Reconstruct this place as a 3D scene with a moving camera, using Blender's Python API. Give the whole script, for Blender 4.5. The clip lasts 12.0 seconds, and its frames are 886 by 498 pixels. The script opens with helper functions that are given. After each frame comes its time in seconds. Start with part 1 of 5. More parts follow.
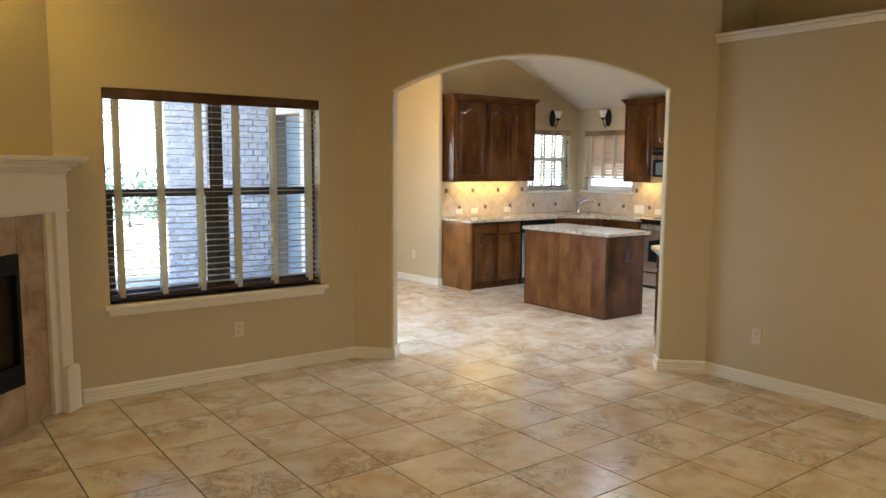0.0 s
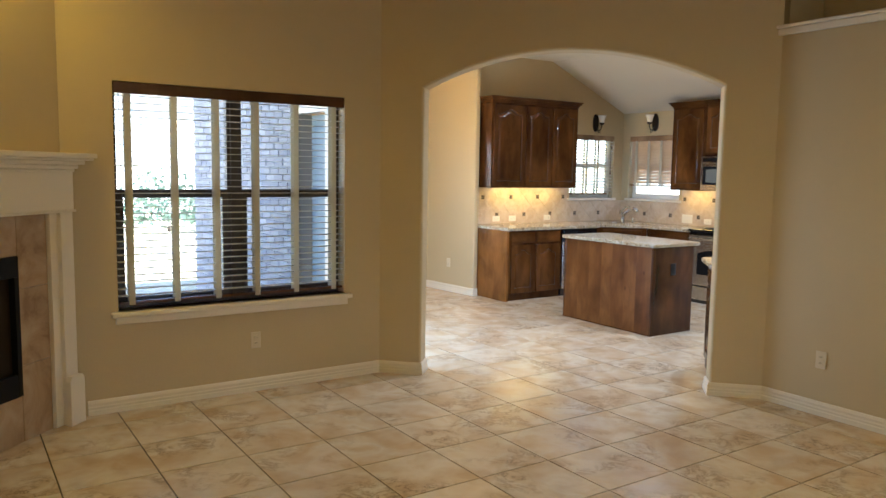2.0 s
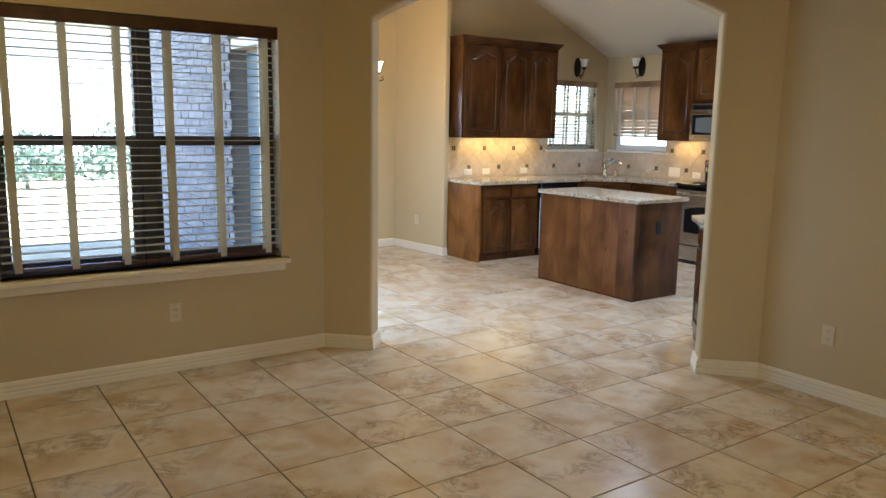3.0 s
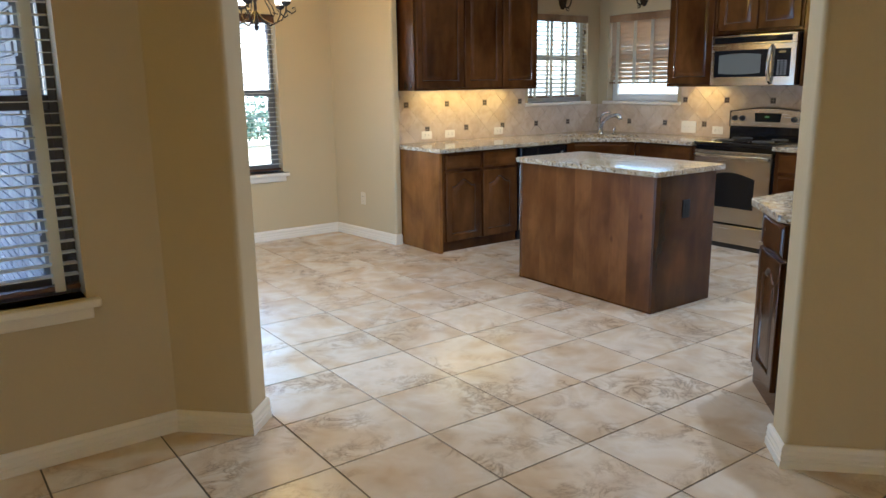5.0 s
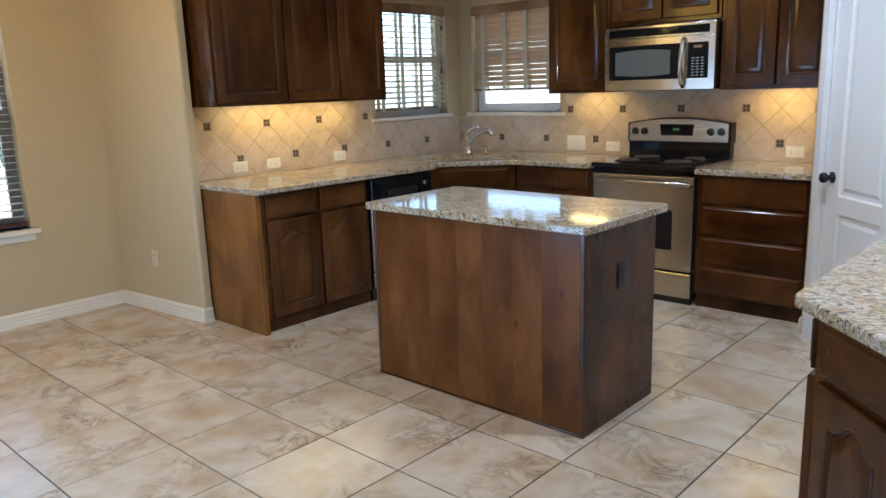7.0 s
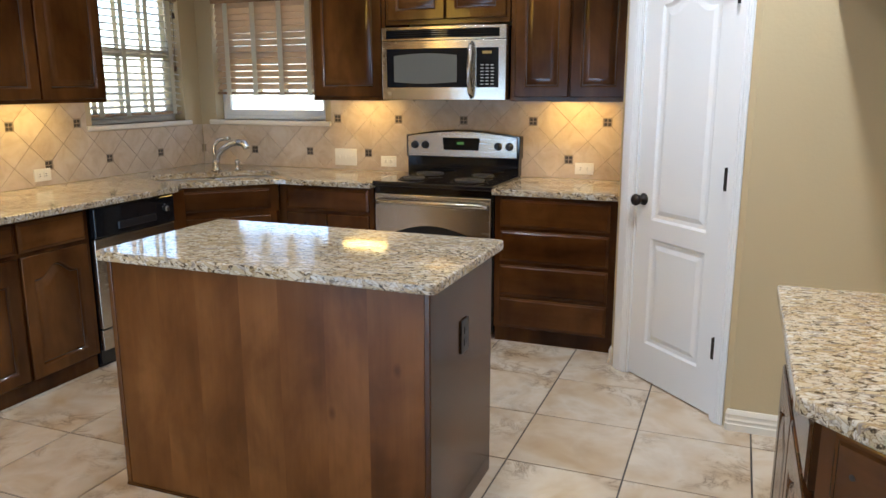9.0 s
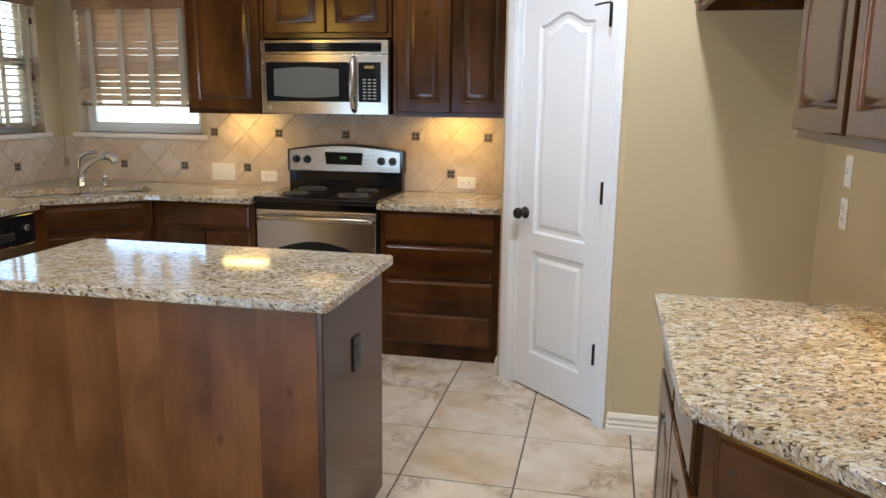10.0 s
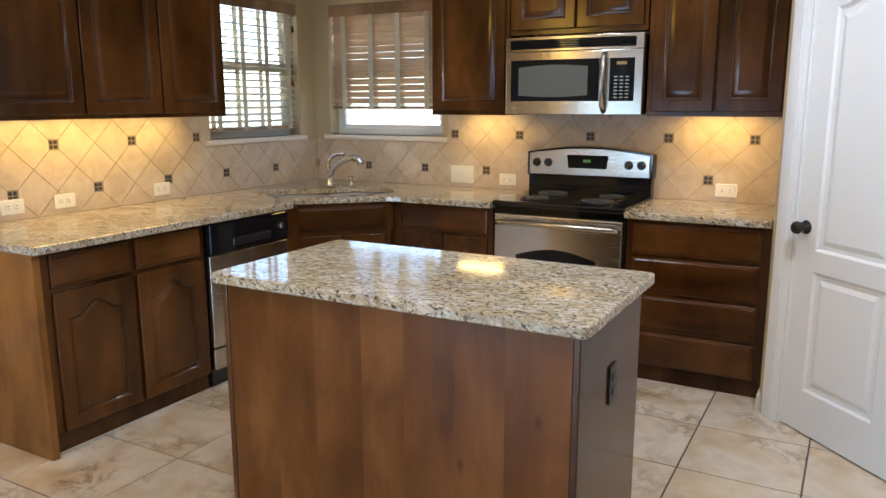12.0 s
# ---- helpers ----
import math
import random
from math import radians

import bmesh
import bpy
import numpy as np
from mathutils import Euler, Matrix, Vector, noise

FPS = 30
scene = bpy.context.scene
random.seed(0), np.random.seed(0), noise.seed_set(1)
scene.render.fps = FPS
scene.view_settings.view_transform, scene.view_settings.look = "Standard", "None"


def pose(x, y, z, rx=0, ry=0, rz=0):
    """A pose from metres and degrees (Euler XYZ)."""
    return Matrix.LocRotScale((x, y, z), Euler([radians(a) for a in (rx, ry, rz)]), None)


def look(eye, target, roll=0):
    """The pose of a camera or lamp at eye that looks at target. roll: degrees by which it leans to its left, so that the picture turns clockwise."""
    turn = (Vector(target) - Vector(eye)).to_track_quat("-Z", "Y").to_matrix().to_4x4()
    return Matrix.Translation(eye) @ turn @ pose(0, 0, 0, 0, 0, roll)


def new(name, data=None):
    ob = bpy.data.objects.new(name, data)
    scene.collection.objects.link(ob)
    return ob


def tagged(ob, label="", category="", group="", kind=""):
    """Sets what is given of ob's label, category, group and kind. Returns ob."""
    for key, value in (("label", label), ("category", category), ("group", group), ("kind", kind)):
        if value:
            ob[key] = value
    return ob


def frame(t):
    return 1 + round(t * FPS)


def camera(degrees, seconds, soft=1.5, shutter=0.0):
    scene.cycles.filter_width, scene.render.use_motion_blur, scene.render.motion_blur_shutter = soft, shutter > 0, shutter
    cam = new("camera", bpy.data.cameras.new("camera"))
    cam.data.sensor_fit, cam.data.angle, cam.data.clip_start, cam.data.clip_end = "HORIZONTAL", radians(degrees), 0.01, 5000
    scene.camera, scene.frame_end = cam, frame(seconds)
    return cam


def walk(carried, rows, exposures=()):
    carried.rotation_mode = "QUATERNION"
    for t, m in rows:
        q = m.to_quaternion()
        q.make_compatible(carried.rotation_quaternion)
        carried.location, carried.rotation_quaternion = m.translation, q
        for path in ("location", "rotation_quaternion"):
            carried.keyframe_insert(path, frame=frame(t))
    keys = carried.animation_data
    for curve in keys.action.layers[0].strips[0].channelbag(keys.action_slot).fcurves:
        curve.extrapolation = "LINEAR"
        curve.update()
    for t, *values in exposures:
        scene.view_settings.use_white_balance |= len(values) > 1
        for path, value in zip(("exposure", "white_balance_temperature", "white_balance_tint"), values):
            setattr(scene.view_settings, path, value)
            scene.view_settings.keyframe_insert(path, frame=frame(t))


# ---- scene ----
cam = camera(61.2, 12.0)
PATH = [
    (0, (0.042, 0.09, 1.614), (1.232, 1.681, 1.389), 0.4),
    (0.5, (0.036, 0.067, 1.625), (1.096, 1.755, 1.466), 0.2),
    (1, (0.065, 0.062, 1.64), (1.101, 1.767, 1.508), 0.3),
    (1.5, (0.171, 0.131, 1.622), (1.237, 1.817, 1.47), 0.6),
    (2, (0.345, 0.378, 1.57), (1.446, 2.034, 1.366), 0.9),
    (2.5, (0.602, 0.625, 1.533), (1.726, 2.258, 1.266), 1.1),
    (3, (0.936, 0.884, 1.518), (2.063, 2.504, 1.193), 1.0),
    (3.2, (1.052, 1.019, 1.482), (2.172, 2.64, 1.137), 0.9),
    (4.8, (2.155, 2.214, 1.459), (3.283, 3.809, 1.031), -0.6),
    (5, (2.304, 2.341, 1.451), (3.449, 3.922, 1.018), -0.8),
    (5.5, (2.654, 2.676, 1.452), (3.852, 4.217, 1.017), -1.4),
    (6, (2.929, 3.082, 1.462), (4.214, 4.553, 1.032), -1.9),
    (6.5, (3.236, 3.396, 1.454), (4.589, 4.808, 1.034), -2.2),
    (6.7, (3.342, 3.521, 1.46), (4.729, 4.899, 1.039), -2.1),
    (8.3, (4.063, 4.269, 1.449), (5.743, 5.268, 1.024), -0.9),
    (8.5, (4.064, 4.329, 1.451), (5.788, 5.247, 1.022), -0.7),
    (9, (4.053, 4.433, 1.468), (5.873, 5.147, 1.045), -0.1),
    (9.5, (4.053, 4.457, 1.472), (5.939, 4.984, 1.066), 0.4),
    (10, (4.044, 4.472, 1.476), (5.963, 4.879, 1.089), 0.7),
    (10.5, (4.039, 4.482, 1.477), (5.964, 4.872, 1.104), 0.7),
    (11, (4.03, 4.516, 1.478), (5.935, 4.999, 1.109), 0.5),
    (11.5, (4.084, 4.575, 1.468), (5.924, 5.265, 1.095), 0.2),
    (12, (4.261, 4.671, 1.455), (5.978, 5.623, 1.073), -0.1),
]
walk(cam, [(t, look(eye, target, roll)) for t, eye, target, roll in PATH], [(0.0, 3.1, 5400, 11), (1.5, 3.1, 5400, 11), (3.0, 2.8, 5250, 10), (5.0, 2.62, 5100, 10), (6.5, 2.35, 5100, 10), (8.5, 2.6, 5750, 12), (12.0, 2.67, 5750, 12)])

# ---- world, sun and lamps ----
world = bpy.data.worlds.new("sky")
scene.world = world
world.use_nodes = True
wn = world.node_tree.nodes
sky = wn.new("ShaderNodeTexSky")
sky.sky_type = "NISHITA"
sky.sun_disc = False
sky.sun_elevation, sky.sun_rotation = radians(55), radians(200)
world.node_tree.links.new(sky.outputs[0], wn["Background"].inputs[0])
wn["Background"].inputs[1].default_value = 0.105

WARM, DAY, COOLWHITE, AMBER = (1.0, 0.67, 0.09), (0.54, 0.77, 1.0), (0.92, 0.97, 1.0), (1.0, 0.55, 0.08)


def lamp(name, kind, m, power, color, size=0.1, size_y=0.0, spot=0.0):
    data = bpy.data.lights.new(name, kind)
    data.energy, data.color = power, color
    if kind == "AREA":
        data.size = size
        if size_y:
            data.shape, data.size_y = "RECTANGLE", size_y
    elif kind == "SUN":
        data.angle = size
    else:
        data.shadow_soft_size = size
    if spot:
        data.spot_size, data.spot_blend = radians(spot), 0.7
    ob = new(name, data)
    ob.matrix_world = m
    return ob


lamp("sun", "SUN", look((0, 0, 10), (-2.0, 4.5, 3.0)), 5.0, (1.0, 0.95, 0.86), size=radians(0.5))
# fill daylight added in assumed unseen openings, patio side and behind the walker, aimed inwards
lamp("daylight_fill", "AREA", look((3.10, 6.60, 0.62), (9.0, 6.2, 0.5)), 9.0, DAY, 1.55, 1.15)
lamp("daylight_fill", "AREA", look((2.4, -2.9, 1.3), (3.2, 6, 1.2)), 0.25, (0.95, 0.96, 1.0), 1.35, 1.9)
# assumed ceiling spots added out of view; the first follows a glow above the mantel
LIVING_SPOTS = [(0.58, 4.72, 3.10, 5.0), (2.6, 1.0, 3.10, 7.5), (1.0, 1.7, 3.10, 5.0), (3.6, -0.8, 3.10, 9.0)]
KITCHEN_SPOTS = [(6.5, 4.44, 3.05, 25), (5.1, 5.35, 3.05, 13), (7.25, 6.2, 3.05, 9)]
for x, y, z, watt in LIVING_SPOTS:
    lamp("added_ceiling_spot", "SPOT", look((x, y, z), (x, y + 0.001, 0)), watt, WARM, 0.06, spot=176)
for x, y, z, watt in KITCHEN_SPOTS:
    lamp("added_ceiling_spot", "SPOT", look((x, y, z), (x, y + 0.001, 0)), watt, COOLWHITE, 0.06, spot=158)
# lamps under the wall cabinets
# the last, above the peninsula, is an assumed lamp added to warm its granite
UNDER = [(6.60, 8.03, 0.66, 0.12), (7.16, 8.03, 0.36, 0.12), (8.53, 6.76, 0.12, 0.30), (8.53, 5.36, 0.12, 0.34), (5.90, 3.76, 0.50, 0.06)]
for (x, y, sx, sy), watt in zip(UNDER, (0.27, 0.11, 0.16, 0.24, 0.3)):
    lamp("under_cabinet_lamp", "AREA", look((x, y, 1.399), (x, y + 1e-4, 0)), watt, AMBER, sx, sy)


# ---- materials ----
class Mat:
    """A node material with a few short ways to wire it."""

    def __init__(self, name, rough=0.5, metal=0.0, color=(0.5, 0.5, 0.5), spec=0.5):
        self.m = bpy.data.materials.new(name)
        self.m.use_nodes = True
        self.n, self.l = self.m.node_tree.nodes, self.m.node_tree.links
        self.b = self.n["Principled BSDF"]
        self.b.inputs["Roughness"].default_value = rough
        self.b.inputs["Metallic"].default_value = metal
        self.b.inputs["Base Color"].default_value = (*color, 1)
        self.b.inputs["Specular IOR Level"].default_value = spec

    def coords(self, scale=(1, 1, 1), kind="Object", turn=(0, 0, 0), shift=None):
        c, mp = self.n.new("ShaderNodeTexCoord"), self.n.new("ShaderNodeMapping")
        mp.inputs["Scale"].default_value = scale
        mp.inputs["Rotation"].default_value = turn
        if kind == "World":
            g = self.n.new("ShaderNodeNewGeometry")
            self.l.new(g.outputs["Position"], mp.inputs[0])
        else:
            self.l.new(c.outputs[kind], mp.inputs[0])
        if shift:
            info, mul = self.n.new("ShaderNodeObjectInfo"), self.n.new("ShaderNodeMath")
            mul.operation = "MULTIPLY"
            mul.inputs[1].default_value = shift
            self.l.new(info.outputs["Random"], mul.inputs[0])
            self.l.new(mul.outputs[0], mp.inputs["Location"])
        return mp.outputs[0]

    def noise(self, vec, scale, detail=4.0, rough=0.55, dist=0.0):
        t = self.n.new("ShaderNodeTexNoise")
        for key, v in (("Scale", scale), ("Detail", detail), ("Roughness", rough), ("Distortion", dist)):
            t.inputs[key].default_value = v
        self.l.new(vec, t.inputs["Vector"])
        return t.outputs["Fac"]

    def voronoi(self, vec, scale, out="Distance", feature="F1"):
        t = self.n.new("ShaderNodeTexVoronoi")
        t.feature = feature
        t.inputs["Scale"].default_value = scale
        self.l.new(vec, t.inputs["Vector"])
        return t.outputs[out]

    def ramp(self, fac, stops):
        r = self.n.new("ShaderNodeValToRGB")
        e = r.color_ramp.elements
        while len(e) < len(stops):
            e.new(0.5)
        for el, (p, c) in zip(e, stops):
            el.position, el.color = p, (*c, 1) if len(c) == 3 else c
        self.l.new(fac, r.inputs[0])
        return r.outputs[0]

    def mix(self, fac, a, b, mode="MIX"):
        x = self.n.new("ShaderNodeMix")
        x.data_type, x.blend_type = "RGBA", mode
        for sock, v in ((x.inputs["Factor"], fac), (x.inputs["A"], a), (x.inputs["B"], b)):
            if isinstance(v, (int, float)):
                sock.default_value = v
            elif isinstance(v, tuple):
                sock.default_value = (*v, 1)
            else:
                self.l.new(v, sock)
        return x.outputs["Result"]

    def rand(self):
        return self.n.new("ShaderNodeObjectInfo").outputs["Random"]

    def color(self, sock):
        self.l.new(sock, self.b.inputs["Base Color"])
        return self

    def rough(self, sock, lo, hi):
        r = self.n.new("ShaderNodeMapRange")
        r.inputs["To Min"].default_value, r.inputs["To Max"].default_value = lo, hi
        self.l.new(sock, r.inputs[0])
        self.l.new(r.outputs[0], self.b.inputs["Roughness"])
        return self

    def bump(self, sock, strength=0.2, dist=0.01):
        x = self.n.new("ShaderNodeBump")
        x.inputs["Strength"].default_value, x.inputs["Distance"].default_value = strength, dist
        self.l.new(sock, x.inputs["Height"])
        self.l.new(x.outputs[0], self.b.inputs["Normal"])
        return self


def paint(name, a, b, rough=0.6, grain=60, bump=0.25):
    m = Mat(name, rough)
    v = m.coords(kind="World")
    m.color(m.mix(m.noise(v, 1.3, 3), a, b))
    m.bump(m.noise(v, grain, 3, 0.6), bump, 0.004)
    return m.m


def wood(name, dark, mid, light, axis="z", rough=0.2, gloss=0.2):
    """Stained knotty alder: soft broad figure, fine pores, a few knots and darker glaze."""
    m = Mat(name, rough)
    long, fine = {"z": ((2.2, 2.2, 0.7), (70, 70, 3)), "x": ((0.7, 2.2, 2.2), (3, 70, 70)), "y": ((2.2, 0.7, 2.2), (70, 3, 70))}[axis]
    figure = m.noise(m.coords(long, shift=23.0), 2.0, 3, 0.5, 0.2)
    c = m.ramp(figure, [(0.26, dark), (0.50, mid), (0.74, light)])
    pores = m.noise(m.coords(fine, shift=5.0), 1.0, 4, 0.6, 0.3)
    c = m.mix(0.14, c, m.ramp(pores, [(0.34, (0.45, 0.42, 0.40)), (0.62, (1, 1, 1))]), "MULTIPLY")
    glaze = m.noise(m.coords((1.4, 1.4, 1.0), shift=11.0), 2.4, 4, 0.6, 0.5)
    c = m.mix(0.62, c, m.ramp(glaze, [(0.34, (0.42, 0.37, 0.34)), (0.62, (1.0, 1.0, 1.0))]), "MULTIPLY")
    knots = m.ramp(m.voronoi(m.coords((2.6, 2.6, 1.5), shift=7.0), 1.5), [(0.015, (0.20, 0.15, 0.12)), (0.065, (1, 1, 1))])
    c = m.mix(0.5, c, knots, "MULTIPLY")
    c = m.mix(0.2, c, m.ramp(m.rand(), [(0, (0.72, 0.70, 0.68)), (1, (1, 1, 1))]), "MULTIPLY")
    m.rough(figure, rough - 0.04, rough + 0.10)
    m.bump(pores, 0.03, 0.002)
    smudge = m.noise(m.coords((1.0, 1.0, 0.3), shift=17.0), 5.0, 4, 0.6, 0.3)
    c = m.mix(0.4, c, m.ramp(smudge, [(0.26, (0.40, 0.35, 0.32)), (0.52, (1.0, 1.0, 1.0))]), "MULTIPLY")
    m.color(c)
    m.b.inputs["Specular IOR Level"].default_value = gloss
    m.b.inputs["Coat Weight"].default_value = gloss
    m.b.inputs["Coat Roughness"].default_value = 0.10
    return m.m


WALL = paint("tan_wall_paint", (0.486, 0.377, 0.210), (0.526, 0.413, 0.233), 0.55)
CEIL = paint("ceiling_paint", (0.60, 0.525, 0.39), (0.64, 0.565, 0.43), 0.8, 45, 0.5)
TRIM = paint("cream_trim_paint", (0.72, 0.64, 0.51), (0.76, 0.68, 0.55), 0.35, 25, 0.04)
WHITE = paint("white_door_paint", (0.74, 0.735, 0.72), (0.78, 0.775, 0.76), 0.32, 90, 0.05)
PLATE = Mat("almond_plastic", 0.35, 0, (0.78, 0.74, 0.64)).m
BEIGE = Mat("beige_plastic", 0.4, 0, (0.62, 0.53, 0.37)).m
VENTBLACK = Mat("matt_black_plastic", 0.85, 0, (0.006, 0.006, 0.006), 0.1).m
DARKPLASTIC = Mat("black_plastic", 0.3, 0, (0.012, 0.012, 0.014)).m
WOOD = wood("stained_alder", (0.034, 0.0115, 0.0028), (0.088, 0.0318, 0.0075), (0.150, 0.059, 0.0150))
WOODX = wood("stained_alder_rail", (0.034, 0.0115, 0.0028), (0.088, 0.0318, 0.0075), (0.150, 0.059, 0.0150), "x")
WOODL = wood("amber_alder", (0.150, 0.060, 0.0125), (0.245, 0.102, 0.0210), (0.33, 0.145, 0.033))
GLAZE = Mat("dark_glaze", 0.4, 0, (0.026, 0.010, 0.003)).m
BRONZE = Mat("bronze_window_frame", 0.45, 0, (0.050, 0.036, 0.028)).m
GREYBRONZE = Mat("weathered_bronze_frame", 0.3, 0, (0.20, 0.185, 0.17)).m
TAUPE = Mat("almond_window_frame", 0.45, 0, (0.80, 0.78, 0.72)).m


def cloth(name, color, share):
    """A thin matt sheet that lets some light through."""
    m = Mat(name, 0.6, 0, color)
    tr, mx = m.n.new("ShaderNodeBsdfTranslucent"), m.n.new("ShaderNodeMixShader")
    tr.inputs["Color"].default_value = (*color, 1)
    mx.inputs[0].default_value = share
    m.l.new(m.b.outputs[0], mx.inputs[1])
    m.l.new(tr.outputs[0], mx.inputs[2])
    m.l.new(mx.outputs[0], m.n["Material Output"].inputs[0])
    return m.m


SLAT = cloth("pale_slat", (0.80, 0.77, 0.70), 0.55)
SLATTAN = cloth("tan_slat", (0.60, 0.45, 0.30), 0.3)
TAPE = cloth("cream_cloth_tape", (0.76, 0.71, 0.58), 0.6)
IRON = Mat("dark_iron", 0.5, 0.6, (0.030, 0.022, 0.018)).m
CHROME = Mat("brushed_nickel", 0.26, 1.0, (0.55, 0.54, 0.52)).m
GLASS = Mat("window_glass", 0.0, 0, (1, 1, 1)).m
gb = GLASS.node_tree.nodes["Principled BSDF"]
gb.inputs["Transmission Weight"].default_value, gb.inputs["IOR"].default_value = 1.0, 1.08
BLACKGLASS = Mat("black_glass", 0.06, 0, (0.010, 0.010, 0.011), 0.22).m
ENAMEL = Mat("black_enamel", 0.07, 0, (0.008, 0.008, 0.009)).m


def steel():
    m = Mat("brushed_steel", 0.3, 1.0, (0.54, 0.50, 0.43))
    v = m.coords((1.5, 120, 120))
    g = m.noise(v, 3, 3)
    m.rough(g, 0.20, 0.31)
    m.bump(g, 0.02, 0.002)
    return m.m


STEEL = steel()
SATIN = Mat("satin_sink_steel", 0.42, 0.85, (0.66, 0.65, 0.63)).m


def tile_material():
    """Stone-look ceramic: cream with tan clouds, clusters of grey-brown veins towards one side."""
    m = Mat("mottled_ceramic_tile", 0.2)
    v = m.coords((1, 1, 1), shift=40.0)
    cloud = m.noise(v, 3.4, 3, 0.5, 0.6)
    c = m.ramp(cloud, [(0.30, (0.55, 0.41, 0.26)), (0.46, (0.62, 0.50, 0.36)), (0.60, (0.67, 0.58, 0.46)), (0.76, (0.58, 0.45, 0.30))])
    soft = m.ramp(m.noise(v, 7, 4, 0.5, 0.4), [(0.34, (0.80, 0.75, 0.70)), (0.58, (1, 1, 1))])
    c = m.mix(0.5, c, soft, "MULTIPLY")
    gate = m.ramp(m.noise(v, 2.8, 2, 0.5, 0.5), [(0.49, (0, 0, 0)), (0.66, (1.0, 1.0, 1.0))])
    vein = m.ramp(m.noise(v, 6.5, 8, 0.68, 0.7), [(0.42, (1, 1, 1)), (0.482, (0.78, 0.75, 0.72)), (0.503, (0.46, 0.43, 0.41)), (0.523, (0.80, 0.77, 0.74)), (0.58, (1, 1, 1))])
    c = m.mix(gate, c, m.mix(1.0, c, vein, "MULTIPLY"))
    c = m.mix(0.5, c, m.ramp(m.rand(), [(0, (0.82, 0.78, 0.74)), (1, (1, 1, 1))]), "MULTIPLY")
    m.color(c)
    m.rough(m.noise(v, 7, 3), 0.17, 0.28)
    m.b.inputs["Specular IOR Level"].default_value = 0.65
    m.bump(m.noise(v, 5, 2), 0.06, 0.006)
    return m.m


TILE = tile_material()
GROUT = Mat("dark_grout", 0.9, 0, (0.085, 0.070, 0.057)).m


def granite():
    """Cream and gold grains packed between drawn-out dark brown and grey flecks."""
    m = Mat("speckled_granite", 0.1)
    turn, v = m.coords((1, 1, 1), "World", turn=(0, 0, -0.45)), m.n.new("ShaderNodeMapping")
    v.inputs["Scale"].default_value = (1.0, 0.55, 1.0)
    m.l.new(turn, v.inputs[0])
    v = v.outputs[0]
    warp = m.mix(0.05, v, m.noise(v, 22, 3, 0.6), "ADD")
    tone = m.ramp(m.voronoi(warp, 72, "Color"), [(0.10, (0.42, 0.325, 0.19)), (0.34, (0.52, 0.44, 0.30)), (0.58, (0.58, 0.52, 0.41)), (0.90, (0.60, 0.575, 0.51))])
    cloud = m.ramp(m.noise(warp, 9, 3, 0.5), [(0.35, (0.78, 0.70, 0.58)), (0.60, (1, 1, 1))])
    c = m.mix(0.8, tone, cloud, "MULTIPLY")
    edge = m.ramp(m.voronoi(warp, 72, "Distance", "DISTANCE_TO_EDGE"), [(0.02, (0.55, 0.46, 0.36)), (0.09, (1, 1, 1))])
    c = m.mix(0.75, c, edge, "MULTIPLY")
    fleck = m.ramp(m.noise(warp, 96, 4, 0.62, 0.4), [(0.35, (0.055, 0.042, 0.033)), (0.41, (0.24, 0.19, 0.14)), (0.46, (1, 1, 1))])
    c = m.mix(0.95, c, fleck, "MULTIPLY")
    grey = m.ramp(m.noise(warp, 50, 2, 0.5, 0.3), [(0.58, (0, 0, 0)), (0.66, (0.75, 0.75, 0.75))])
    c = m.mix(grey, c, (0.24, 0.21, 0.185))
    m.color(c)
    m.rough(m.noise(v, 30, 2), 0.05, 0.10)
    return m.m


GRANITE = granite()


def splash_material():
    m = Mat("tumbled_stone_tile", 0.42)
    v = m.coords((1, 1, 1), "World")
    c = m.ramp(m.noise(v, 9, 5, 0.6, 0.6), [(0.3, (0.50, 0.38, 0.26)), (0.55, (0.60, 0.485, 0.355)), (0.75, (0.65, 0.55, 0.43))])
    c = m.mix(0.5, c, m.ramp(m.rand(), [(0, (0.82, 0.79, 0.75)), (1, (1, 1, 1))]), "MULTIPLY")
    m.color(c)
    m.bump(m.noise(v, 70, 4), 0.12, 0.004)
    return m.m


SPLASH = splash_material()
SPLASHGROUT = Mat("pale_grout", 0.9, 0, (0.30, 0.235, 0.17)).m
MOSAIC = Mat("bronze_mosaic", 0.35, 0.2, (0.055, 0.040, 0.026)).m


def surround_material():
    m = Mat("fireplace_stone_tile", 0.3)
    v = m.coords((1, 1, 1), "World")
    c = m.ramp(m.noise(v, 4, 6, 0.65, 1.2), [(0.3, (0.22, 0.125, 0.060)), (0.5, (0.36, 0.235, 0.125)), (0.7, (0.44, 0.325, 0.20))])
    m.color(c)
    m.bump(m.noise(v, 30, 4), 0.08, 0.004)
    return m.m


SURROUND = surround_material()
SOOT = paint("sooty_firebrick", (0.026, 0.017, 0.014), (0.125, 0.080, 0.060), 0.95, 30, 0.3)
BLACKMETAL = Mat("matt_black_metal", 0.5, 0.0, (0.006, 0.006, 0.008), 0.15).m
SHADE = Mat("frosted_glass_shade", 0.4, 0, (0.82, 0.78, 0.70)).m


def glow(name, color, strength, base=0.8):
    m = Mat(name, 0.5, 0, (base, base, base))
    m.b.inputs["Emission Color"].default_value = (*color, 1)
    m.b.inputs["Emission Strength"].default_value = strength
    return m.m


